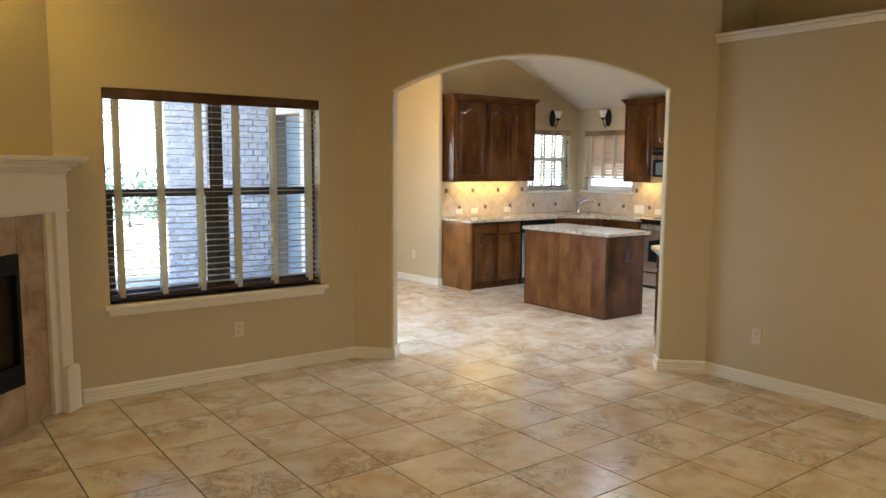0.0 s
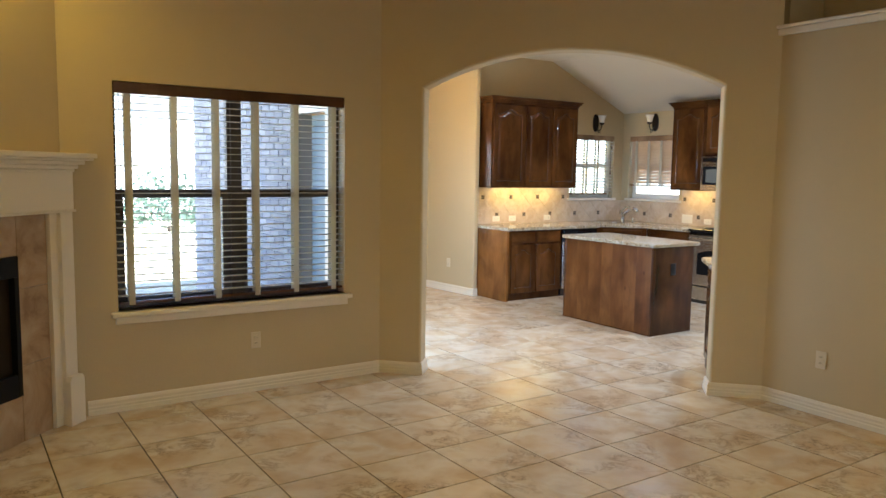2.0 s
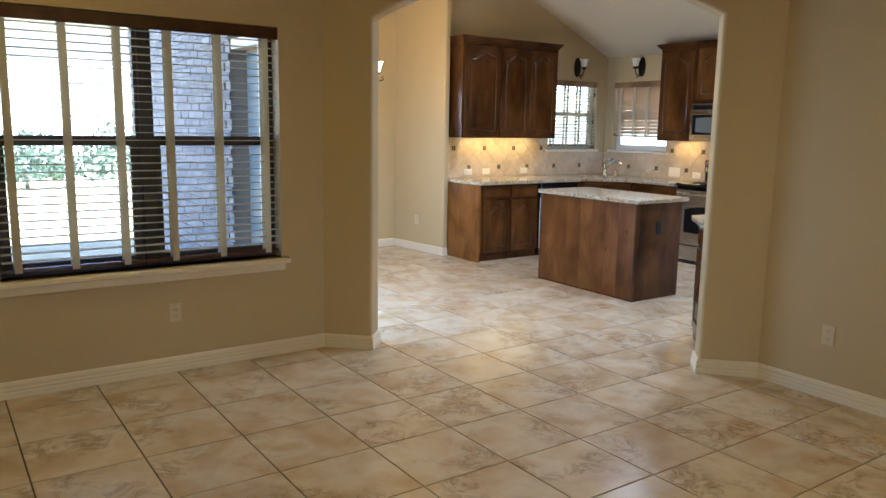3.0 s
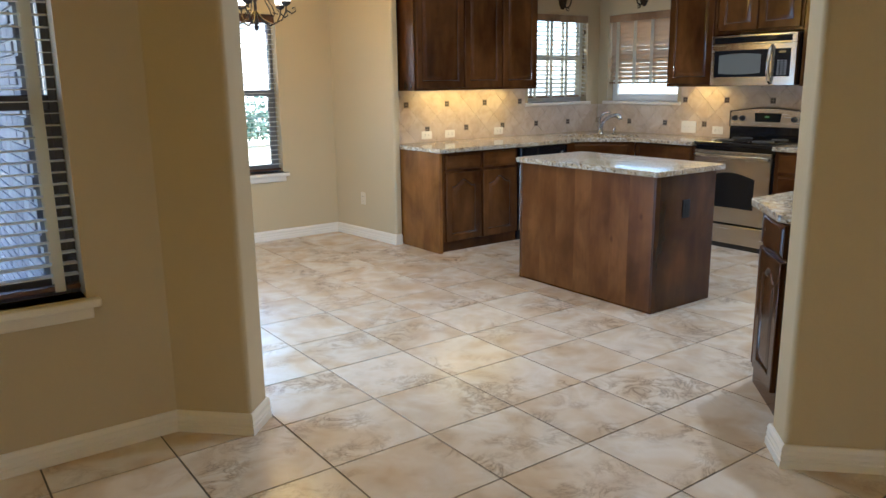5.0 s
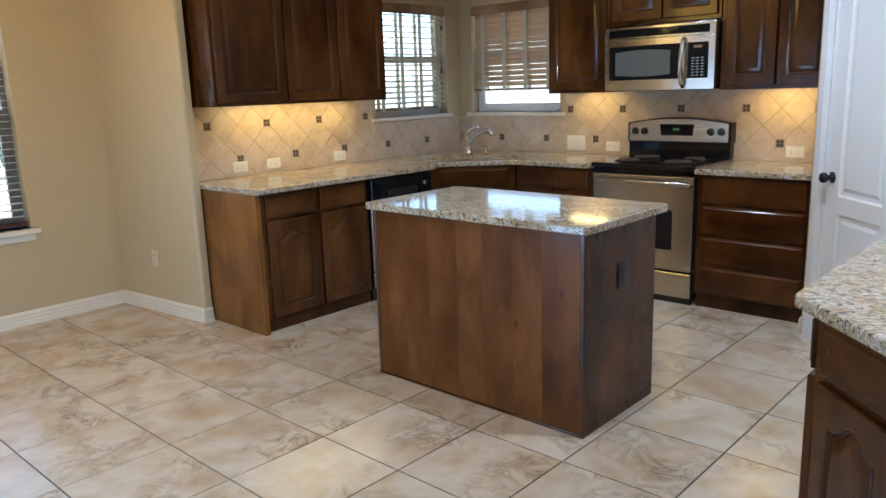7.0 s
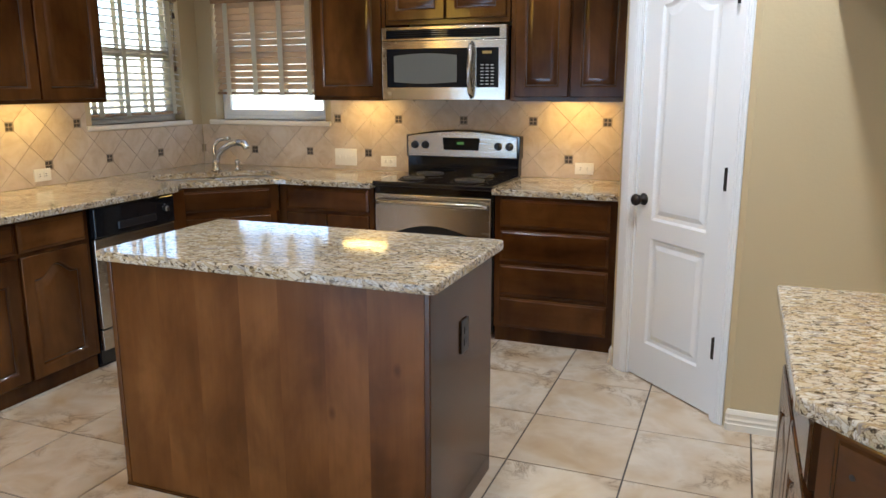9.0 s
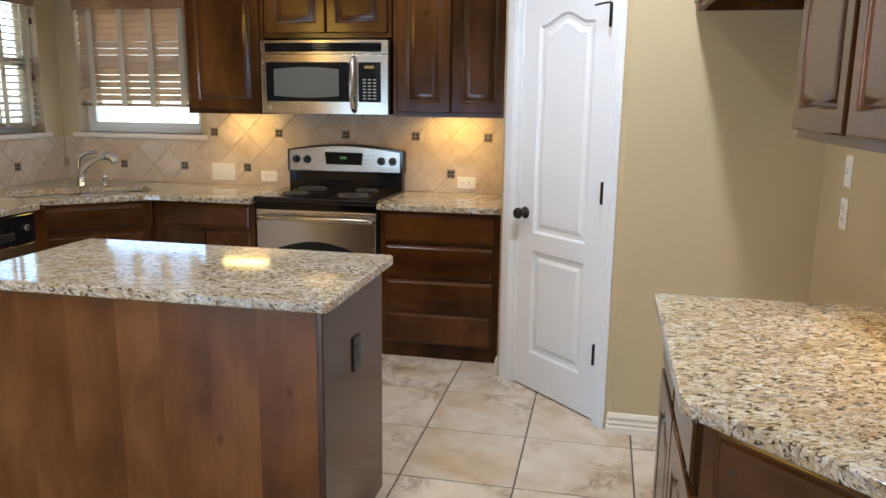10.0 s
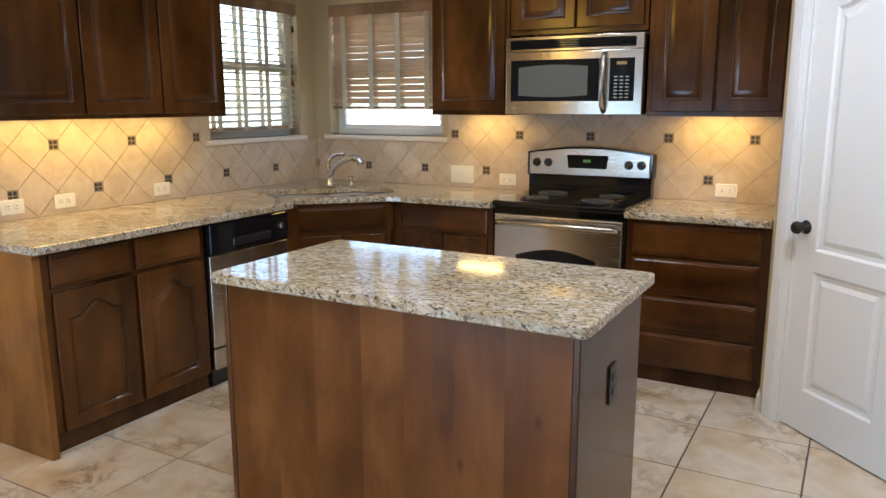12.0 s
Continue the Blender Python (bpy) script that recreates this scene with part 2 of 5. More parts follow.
LITSHADE = glow("lit_glass_shade", (1.0, 0.85, 0.62), 1.2)
TUBE = glow("lit_diffuser", (1.0, 0.72, 0.24), 1.5)
DIGIT = glow("green_digits", (0.3, 0.9, 0.15), 0.03, 0.03)
ADIGIT = glow("amber_digits", (1.0, 0.6, 0.06), 0.04, 0.03)


def brick_material():
    m = Mat("patio_brick", 0.85)
    v = m.coords(kind="World")
    c = m.mix(m.rand(), (0.24, 0.235, 0.25), (0.36, 0.35, 0.36))
    m.color(m.mix(0.5, c, m.ramp(m.noise(v, 22, 4), [(0.3, (0.6, 0.57, 0.55)), (0.7, (1, 1, 1))]), "MULTIPLY"))
    m.bump(m.noise(v, 60, 4), 0.3, 0.006)
    return m.m


BRICK = brick_material()
MORTAR = Mat("mortar", 0.95, 0, (0.34, 0.33, 0.32)).m
GREYPAINT = Mat("blue_grey_paint", 0.5, 0, (0.22, 0.27, 0.30)).m


def ground_material():
    m = Mat("dry_lawn", 0.95)
    v = m.coords(kind="World")
    m.color(m.ramp(m.noise(v, 2.5, 6, 0.6), [(0.3, (0.30, 0.28, 0.17)), (0.7, (0.46, 0.43, 0.31))]))
    m.bump(m.noise(v, 40, 3), 0.4, 0.02)
    return m.m


LAWN = ground_material()
PALESIDING = paint("pale_siding", (0.66, 0.63, 0.58), (0.72, 0.69, 0.64), 0.7, 30, 0.1)
ROOFING = paint("weathered_shingle", (0.16, 0.14, 0.13), (0.22, 0.20, 0.18), 0.9, 30, 0.4)
LEAF = cloth("leaf_green", (0.12, 0.17, 0.12), 0.45)
# the pale grey paints in the sky's reflection on the far panes
FARGLASS = Mat("far_window_glass", 0.1, 0, (0.34, 0.37, 0.39)).m
BARK = Mat("bark", 0.9, 0, (0.10, 0.075, 0.055)).m
CONCRETE = paint("patio_concrete", (0.40, 0.38, 0.34), (0.48, 0.45, 0.41), 0.9, 60, 0.2)


# ---- building helpers ----
def box(bm, x0, x1, y0, y1, z0, z1, bev=0.0, seg=2):
    """A box, with rounded edges if bev is given, added to bm."""
    b = bmesh.new()
    vs = [b.verts.new(p) for p in ((x0, y0, z0), (x1, y0, z0), (x1, y1, z0), (x0, y1, z0), (x0, y0, z1), (x1, y0, z1), (x1, y1, z1), (x0, y1, z1))]
    for q in ((0, 3, 2, 1), (4, 5, 6, 7), (0, 1, 5, 4), (1, 2, 6, 5), (2, 3, 7, 6), (3, 0, 4, 7)):
        b.faces.new([vs[i] for i in q])
    if bev:
        bmesh.ops.bevel(b, geom=b.edges[:], offset=bev, segments=seg, profile=0.5, affect="EDGES", clamp_overlap=True)
    join(bm, b)
    return bm


def join(bm, other, m=None):
    """Adds other to bm, moved by m, and frees it."""
    if m is not None:
        bmesh.ops.transform(other, matrix=m, verts=other.verts)
    made = {v: bm.verts.new(v.co) for v in other.verts}
    for f in other.faces:
        nf = bm.faces.new([made[v] for v in f.verts])
        nf.smooth = f.smooth
    other.free()


def B(*a, **k):
    return box(bmesh.new(), *a, **k)


def prism(points, h0, h1, axis="z", bev=0.0):
    """A polygon of (a, b) pairs pushed from h0 to h1 along an axis: z: (x, y); y: (x, z); x: (y, z)."""
    bm = bmesh.new()
    place = {"z": lambda a, b, h: (a, b, h), "y": lambda a, b, h: (a, h, b), "x": lambda a, b, h: (h, a, b)}[axis]
    low = [bm.verts.new(place(a, b, h0)) for a, b in points]
    top = [bm.verts.new(place(a, b, h1)) for a, b in points]
    n = len(points)
    bm.faces.new(low[::-1]), bm.faces.new(top)
    for i in range(n):
        bm.faces.new((low[i], low[(i + 1) % n], top[(i + 1) % n], top[i]))
    bmesh.ops.recalc_face_normals(bm, faces=bm.faces[:])
    if bev:
        bmesh.ops.bevel(bm, geom=bm.edges[:], offset=bev, segments=2, profile=0.5, affect="EDGES", clamp_overlap=True)
    return bm


def lathe(profile, seg=24, m=None):
    """A turned shape from (radius, z) pairs, about z."""
    bm = bmesh.new()
    rings = [[bm.verts.new((r * math.cos(2 * math.pi * i / seg), r * math.sin(2 * math.pi * i / seg), z)) for i in range(seg)] for r, z in profile]
    for a, b in zip(rings, rings[1:]):
        for i in range(seg):
            f = bm.faces.new((a[i], a[(i + 1) % seg], b[(i + 1) % seg], b[i]))
            f.smooth = True
    bm.faces.new(rings[0][::-1]), bm.faces.new(rings[-1])
    if m is not None:
        bmesh.ops.transform(bm, matrix=m, verts=bm.verts)
    return bm


def tube(points, r, seg=10):
    """A round bar along a line of points."""
    bm = bmesh.new()
    pts = [Vector(p) for p in points]
    rings = []
    for i, p in enumerate(pts):
        d = (pts[min(i + 1, len(pts) - 1)] - pts[max(i - 1, 0)]).normalized()
        q = d.to_track_quat("Z", "X")
        rings.append([bm.verts.new(p + q @ Vector((r * math.cos(2 * math.pi * k / seg), r * math.sin(2 * math.pi * k / seg), 0))) for k in range(seg)])
    for a, b in zip(rings, rings[1:]):
        for k in range(seg):
            f = bm.faces.new((a[k], a[(k + 1) % seg], b[(k + 1) % seg], b[k]))
            f.smooth = True
    bm.faces.new(rings[0][::-1]), bm.faces.new(rings[-1])
    bmesh.ops.recalc_face_normals(bm, faces=bm.faces[:])
    return bm


def mesh_of(name, bm, material):
    me = bpy.data.meshes.new(name)
    bmesh.ops.recalc_face_normals(bm, faces=bm.faces[:])
    bm.to_mesh(me)
    bm.free()
    me.materials.append(material)
    return me


def part(name, bm, material, parent=None, label="", m=None):
    ob = new(name, mesh_of(name, bm, material))
    if parent is not None:
        ob.parent = parent
    if m is not None:
        ob.matrix_basis = m
    return tagged(ob, label)


def thing(name, m, label, category, group="", kind=""):
    ob = new(name)
    ob.empty_display_size = 0.1
    ob.matrix_basis = m
    return tagged(ob, label, category, group, kind)


def solid(name, bm, material, label, category, m=None, kind="structure"):
    return tagged(part(name, bm, material, None, "", m), label, category, "", kind)


# ---- the shell ----
XR, YL = 8.69, 8.19          # range wall and sink-side wall
CEILZ, KCEIL = 3.13, 3.08
ARCH = pose(3.13, 5.45, 0, 0, 0, -45)     # along the arched wall from the window wall
ARCHLEN = 2.828


def wall(name, m, length, height, thick, holes, label, z0=-0.1, mat=None, start=0.0):
    """A wall along local x with its face at y = 0 and its body behind it, with holes (x0, x1, z0, z1)."""
    bm = bmesh.new()
    cuts = sorted({start, length, *[h[0] for h in holes], *[h[1] for h in holes]})
    for a, b in zip(cuts, cuts[1:]):
        z = z0
        for h in sorted((h for h in holes if h[0] <= a and h[1] >= b), key=lambda h: h[2]):
            if h[2] > z:
                box(bm, a, b, 0, thick, z, h[2])
            z = h[3]
        box(bm, a, b, 0, thick, z, height)
    bmesh.ops.remove_doubles(bm, verts=bm.verts[:], dist=1e-5)
    return solid(name, bm, mat or WALL, label, "wall", m)


wall("wall_window", pose(0.93, 5.45, 0), 2.21, CEILZ + 0.1, 0.20, [(0.305, 1.90, 0.65, 2.105)], "tan painted living room wall round a wide window")
wall("wall_fireplace", pose(-0.555, 3.955, 0, 0, 0, 45), 2.10, CEILZ + 0.1, 0.15, [(0.80, 1.70, 0.27, 1.067)], "tan painted corner wall behind the fireplace")
wall("wall_west", pose(-0.555, -3.1, 0, 0, 0, 90), 7.06, CEILZ + 0.1, 0.15, [], "plain tan painted living room wall")
# the opening is assumed, added out of view to let daylight in
wall("wall_south", pose(5.9, -3.0, 0, 0, 0, 180), 6.6, CEILZ + 0.1, 0.15, [(2.7, 4.1, 0.30, 2.25)], "tan painted living room wall with an added unseen opening")
# the wall with the plant ledge: full thickness below, a niche above
NICHE = 2.57
bm = bmesh.new()
box(bm, 5.13, 5.62, -3.0, 3.45, -0.1, NICHE)
box(bm, 5.60, 5.75, -3.0, 3.45, NICHE, CEILZ + 0.1)
solid("wall_ledge", bm, WALL, "tan painted wall with a plant ledge recess above", "wall")
bm = bmesh.new()
box(bm, 5.085, 5.60, -3.0, 3.475, NICHE + 0.0, NICHE + 0.022, 0.006)
box(bm, 5.10, 5.128, -3.0, 3.470, NICHE - 0.045, NICHE, 0.008)
solid("ledge_trim", bm, TRIM, "cream painted ledge board along the wall niche", "trim")


def arch_wall():
    u0, u1, spring, apex, t = 0.335, 2.472, 2.195, 2.458, 0.18
    half, rise = (u1 - u0) / 2, apex - spring
    mid = (u0 + u1) / 2
    rad = (half * half + rise * rise) / (2 * rise)
    a = math.asin(half / rad)
    arc = [(mid + rad * math.sin(-a + 2 * a * i / 32), apex - rad + rad * math.cos(-a + 2 * a * i / 32)) for i in range(33)]
    pts = [(0, -0.1), (u0, -0.1), *arc, (u1, -0.1), (ARCHLEN, -0.1), (ARCHLEN, CEILZ + 0.1), (0, CEILZ + 0.1)]
    bm = prism(pts, 0, t, "y")
    edges = []
    for e in bm.edges:
        c = (e.verts[0].co + e.verts[1].co) / 2
        flat = abs(e.verts[0].co.y - e.verts[1].co.y) < 1e-6
        if flat and u0 - 1e-3 <= c.x <= u1 + 1e-3 and -0.05 < c.z < apex + 0.01:
            edges.append(e)
    bmesh.ops.bevel(bm, geom=edges, offset=0.022, segments=4, profile=0.5, affect="EDGES", clamp_overlap=True)
    return solid("wall_arch", bm, WALL, "tan painted wall with a wide arched opening", "wall", ARCH)


arch_wall()
# dining side, seen through the arch
wall("wall_dining_west", pose(3.05, 5.50, 0, 0, 0, 90), 3.95, CEILZ + 0.1, 0.10, [(0.30, 1.90, -0.1, 2.06)], "tan painted dining wall beside the patio")
wall("wall_dining", pose(2.95, 9.0, 0), 2.95, CEILZ + 0.1, 0.18, [(1.325, 2.315, 0.64, 2.08)], "tan painted dining nook wall round a window")
bm = bmesh.new()
join(bm, prism([(5.922, 8.06), (5.98, 8.06), (5.98, YL), (6.08, YL), (6.08, 9.0), (5.825, 9.0)], -0.1, CEILZ + 0.1))
bmesh.ops.bevel(bm, geom=[e for e in bm.edges if abs(e.verts[0].co.z - e.verts[1].co.z) > 1 and e.verts[0].co.y < 8.1 and e.verts[0].co.x < 5.95], offset=0.022, segments=4, profile=0.5, affect="EDGES")
solid("wall_return", bm, WALL, "tan painted return wall with a rounded corner", "wall")
wall("wall_sink", pose(6.08, YL, 0), 2.61 + 0.16, CEILZ + 0.1, 0.18, [(1.57, 2.43, 1.235, 2.13)], "tan painted kitchen wall with a small window")
wall("wall_range", pose(XR, YL, 0, 0, 0, -90), 4.8, CEILZ + 0.1, 0.16, [(0.135, 1.06, 1.235, 2.13)], "tan painted kitchen wall behind the range")
wall("wall_pantry", pose(7.95, 4.985, 0, 0, 0, -135), 0.852, CEILZ + 0.1, 0.11, [(0.128, 0.738, -0.1, 2.035)], "tan painted angled wall round the pantry door")
bm = bmesh.new()
box(bm, 7.345, 7.465, 3.50, 4.382, -0.1, CEILZ + 0.1)
solid("wall_alcove", bm, WALL, "tan painted side wall of the refrigerator alcove", "wall")
bm = bmesh.new()
box(bm, 7.96, 8.69, 4.87, 4.99, -0.1, CEILZ + 0.1)
solid("wall_pantry_stub", bm, WALL, "tan painted short wall beside the drawers", "wall")
bm = bmesh.new()
box(bm, 5.20, 8.9, 3.452, 3.60, -0.1, CEILZ + 0.1)
solid("wall_back", bm, WALL, "tan painted kitchen back wall", "wall")
bm = bmesh.new()
box(bm, 7.48, 8.85, 3.60, 3.7, -0.1, 2.4)
solid("wall_closet", bm, WALL, "plain inner wall of the pantry", "wall")

# ceilings
bm = prism([(-0.7, -3.15), (5.75, -3.15), (5.75, 3.5), (5.2, 3.5), (3.2, 5.55), (0.9, 5.6), (-0.7, 4.0)], CEILZ, CEILZ + 0.1)
solid("ceiling_living", bm, CEIL, "flat painted living room ceiling", "ceiling")
bm = prism([(2.9, KCEIL), (7.28, KCEIL), (8.9, KCEIL - 0.44 * 1.62), (8.9, KCEIL - 0.44 * 1.62 + 0.12), (7.28, KCEIL + 0.1), (2.9, KCEIL + 0.1)], 3.5, 9.4, "y")
solid("ceiling_kitchen", bm, CEIL, "pale kitchen ceiling sloping down to the range wall", "ceiling")


def profile_run(points, pairs, closed=False):
    """A moulding swept along a plan line: pairs are (out from the wall, z); the room lies to the left of the line's way."""
    bm = bmesh.new()
    pts = [Vector((*p, 0)) for p in points]
    rings = []
    for i, p in enumerate(pts):
        a = (p - pts[i - 1]).normalized() if i else (pts[1] - p).normalized()
        b = (pts[i + 1] - p).normalized() if i < len(pts) - 1 else a
        na, nb = Vector((-a.y, a.x, 0)), Vector((-b.y, b.x, 0))
        n = (na + nb).normalized()
        n /= max(0.3, n.dot(na))
        rings.append([bm.verts.new(p + n * o + Vector((0, 0, z))) for o, z in pairs])
    k = len(pairs)
    for r, s in zip(rings, rings[1:]):
        for i in range(k):
            bm.faces.new((r[i], r[(i + 1) % k], s[(i + 1) % k], s[i]))
    bm.faces.new(rings[0]), bm.faces.new(rings[-1][::-1])
    return bm


BASE = [(0.0, 0.0), (0.017, 0.0), (0.017, 0.030), (0.013, 0.034), (0.013, 0.044), (0.016, 0.048), (0.012, 0.057), (0.012, 0.069), (0.014, 0.073), (0.010, 0.084), (0.006, 0.092), (0.0, 0.094)]
CROWN = [(0.0, 2.995), (0.012, 2.995), (0.014, 3.015), (0.035, 3.035), (0.070, 3.085), (0.078, 3.10), (0.095, 3.112), (0.095, CEILZ), (0.0, CEILZ)]


def au(u, v=0.0):
    """A place on the arched wall, u along it and v into the kitchen."""
    p = ARCH @ Vector((u, v, 0))
    return (p.x, p.y)


for run in (
    [au(0.335, 0.18), au(0.335, 0), (3.13, 5.45), (1.04, 5.45)],
    [(5.13, -2.95), (5.13, 3.45), au(2.472, 0), au(2.472, 0.18), au(2.72, 0.18)],
    [(5.98, 8.06), (5.922, 8.06), (5.825, 9.0), (3.05, 9.0)],
    [(3.05, 5.88), (3.05, 5.70), au(0.335, 0.18)],
    [(7.345, 3.60), (7.345, 4.382), (7.352, 4.389)],
    [(7.345, 3.60), (6.40, 3.60)][::-1],
    [(7.945, 4.98), (7.955, 4.99), (8.05, 4.99)],
):
    solid("baseboard", profile_run(run, BASE), TRIM, "cream painted ribbed baseboard along the wall", "baseboard")
solid("crown_moulding", profile_run([(5.60, -2.95), (5.60, 3.45), (5.13, 3.45), (3.13, 5.45), (0.93, 5.45), (-0.555, 3.955), (-0.555, -2.95)], CROWN), TRIM, "cream painted crown moulding under the ceiling", "crown moulding")


# ---- windows and blinds ----
def window(name, m, w, z0, z1, mat, label, mullion=False, depth=0.10):
    """A single-hung window in an opening w wide, local x along the wall, y outwards."""
    t = thing(name, m, label, "window", "", "structure")
    y = depth
    f = 0.032
    bays = [(0, w)] if not mullion else [(0, w / 2 - 0.02), (w / 2 + 0.02, w)]
    mid = z0 + (z1 - z0) * 0.515
    if mullion:
        part("mullion", B(w / 2 - 0.03, w / 2 + 0.03, y - 0.02, y + 0.07, z0, z1, bev=0.004), mat, t)
    for a, b in bays:
        fr = bmesh.new()
        for q in ((a, a + f, z0, z1), (b - f, b, z0, z1), (a + f, b - f, z0, z0 + f), (a + f, b - f, z1 - f, z1)):
            box(fr, q[0], q[1], y, y + 0.06, q[2], q[3], 0.004)
        part("window_frame", fr, mat, t)
        part("meeting_rail", B(a + f, b - f, y - 0.005, y + 0.05, mid - 0.028, mid + 0.028, bev=0.004), mat, t)
        sash = bmesh.new()
        for q in ((a + f, a + f + 0.035, z0 + f, mid - 0.028), (b - f - 0.035, b - f, z0 + f, mid - 0.028), (a + f + 0.035, b - f - 0.035, z0 + f, z0 + f + 0.04)):
            box(sash, q[0], q[1], y - 0.002, y + 0.03, q[2], q[3], 0.003)
        part("sash", sash, mat, t)
        for lo, hi in ((z0 + f, mid), (mid, z1 - f)):
            g = part("pane", B(a + f, b - f, y + 0.024, y + 0.028, lo, hi), GLASS, t)
            g.visible_shadow = False
    return t


def sill(m, w, z, proud=0.05, ear=0.045, mat=None, apron=True):
    bm = bmesh.new()
    box(bm, -ear, w + ear, -proud, -0.001, z - 0.034, z, 0.008)
    box(bm, 0, w, -0.001, 0.10, z - 0.034, z)
    if apron:
        box(bm, -ear * 0.4, w + ear * 0.4, -0.022, -0.001, z - 0.082, z - 0.034, 0.006)
    return solid("window_sill", bm, mat or TRIM, "cream painted window stool and apron", "window sill", m)


def blind(m, w, top, bottom, tapes, tilt, label, y=0.045, pitch=0.044, valance=0.075, slat=0.05, wood_mat=None, slat_mat=None, tilt_low=None, cords=()):
    t = thing("window_blind", m, label, "blind", "window blinds")
    val = wood_mat or VAL
    part("valance", B(0.004, w - 0.004, y - 0.04, y - 0.022, top - valance, top - 0.003, bev=0.004), val, t, "wooden valance board")
    part("head_rail", B(0.01, w - 0.01, y - 0.02, y + 0.03, top - 0.05, top - 0.004), val, t)
    base = bmesh.new()
    box(base, 0.012, w - 0.012, -slat / 2, slat / 2, -0.0017, 0.0017)
    me = mesh_of("slat", base, slat_mat or SLAT)
    n = int((top - valance - bottom - 0.02) / pitch)
    for i in range(n):
        o = new("slat", me)
        o.parent = t
        o.matrix_basis = pose(0, y, top - valance - 0.01 - pitch * i, tilt + ((tilt if tilt_low is None else tilt_low) - tilt) * (i / n) ** 2 + random.uniform(-2, 2))
    low = top - valance - 0.01 - pitch * n
    part("bottom_rail", B(0.012, w - 0.012, y - 0.025, y + 0.025, low - 0.012, low + 0.006, bev=0.003), val, t)
    for x in tapes:
        for side in (-1, 1):
            part("ladder_tape", B(x - 0.019, x + 0.019, y + side * (slat / 2 + 0.004) - 0.001, y + side * (slat / 2 + 0.004) + 0.001, low - 0.015, top - valance + 0.01), TAPE, t)
    for x, z in cords:
        cord = part("lift_cord", tube([(x, y - 0.036, top - valance), (x + 0.004, y - 0.038, (top + z) / 2), (x, y - 0.036, z)], 0.0022, 6), CORD, t)
        part("tassel", lathe([(0.003, 0.0), (0.008, -0.006), (0.011, -0.038), (0.004, -0.042)], 12, pose(x, y - 0.036, z)), VAL, cord)
    return t


CORD = Mat("brown_cord", 0.8, 0, (0.10, 0.07, 0.05)).m
VAL = wood("valance_wood", (0.05, 0.022, 0.012), (0.10, 0.045, 0.024), (0.15, 0.07, 0.036), "x")
PALEVAL = wood("pale_valance_wood", (0.28, 0.165, 0.085), (0.39, 0.25, 0.14), (0.47, 0.33, 0.20), "x")
LW = pose(1.235, 5.45, 0)
window("window_1", LW, 1.595, 0.65, 2.105, BRONZE, "wide bronze double window with two sashes", True, 0.11)
sill(LW, 1.595, 0.65)
blind(LW, 1.595, 2.105, 0.665, [0.089, 0.374, 0.648, 0.924, 1.216, 1.51], 0, "open slatted wood blind with cream cloth tapes", 0.042, cords=[(0.035, 1.30)])
DW = pose(4.275, 9.0, 0)
window("window_2", DW, 0.99, 0.64, 2.08, GREYBRONZE, "grey-bronze single-hung dining window", False, 0.10)
sill(DW, 0.99, 0.64)
blind(DW, 0.99, 2.08, 0.655, [], 0, "open slatted blind in the dining window", 0.05, 0.044)
K1 = pose(7.65, YL, 0)
window("window_3", K1, 0.86, 1.235, 2.13, TAUPE, "small almond kitchen window over the counter", False, 0.09)
sill(K1, 0.86, 1.235, 0.025, 0.05, apron=False)
blind(K1, 0.86, 2.13, 1.25, [0.10, 0.33, 0.55, 0.77], 14, "open slatted blind in the kitchen window", 0.04, wood_mat=PALEVAL, cords=[(0.80, 1.62), (0.815, 1.98)])
K2 = pose(XR, 8.055, 0, 0, 0, -90)
window("window_4", K2, 0.925, 1.235, 2.13, TAUPE, "small almond kitchen window beside the range", False, 0.09)
sill(K2, 0.925, 1.235, 0.025, 0.05, apron=False)
blind(K2, 0.925, 2.13, 1.375, [0.12, 0.35, 0.57, 0.80], 62, "half-lowered tilted wood blind with cream tapes", 0.04, wood_mat=PALEVAL, slat_mat=SLATTAN, tilt_low=40)


# ---- cabinet work ----
def outline(w, h, inset, k=14, rise=0.0, bottom=None):
    """A door panel's outline, inset from a w x h front; rise lifts the top into a cathedral arch."""
    x0, x1, z0, z1 = inset, w - inset, inset if bottom is None else bottom, h - inset
    pts = [(x0, z0), (x1, z0), (x1, z1 - rise)]
    for i in range(1, k):
        u = 1 - 2 * i / k
        f = 0.5 + 0.5 * math.cos(math.pi * u / 0.8) if abs(u) < 0.8 else 0.0
        pts.append(((x0 + x1) / 2 + u * (x1 - x0) / 2, z1 - rise + rise * f))
    pts.append((x0, z1 - rise))
    return pts


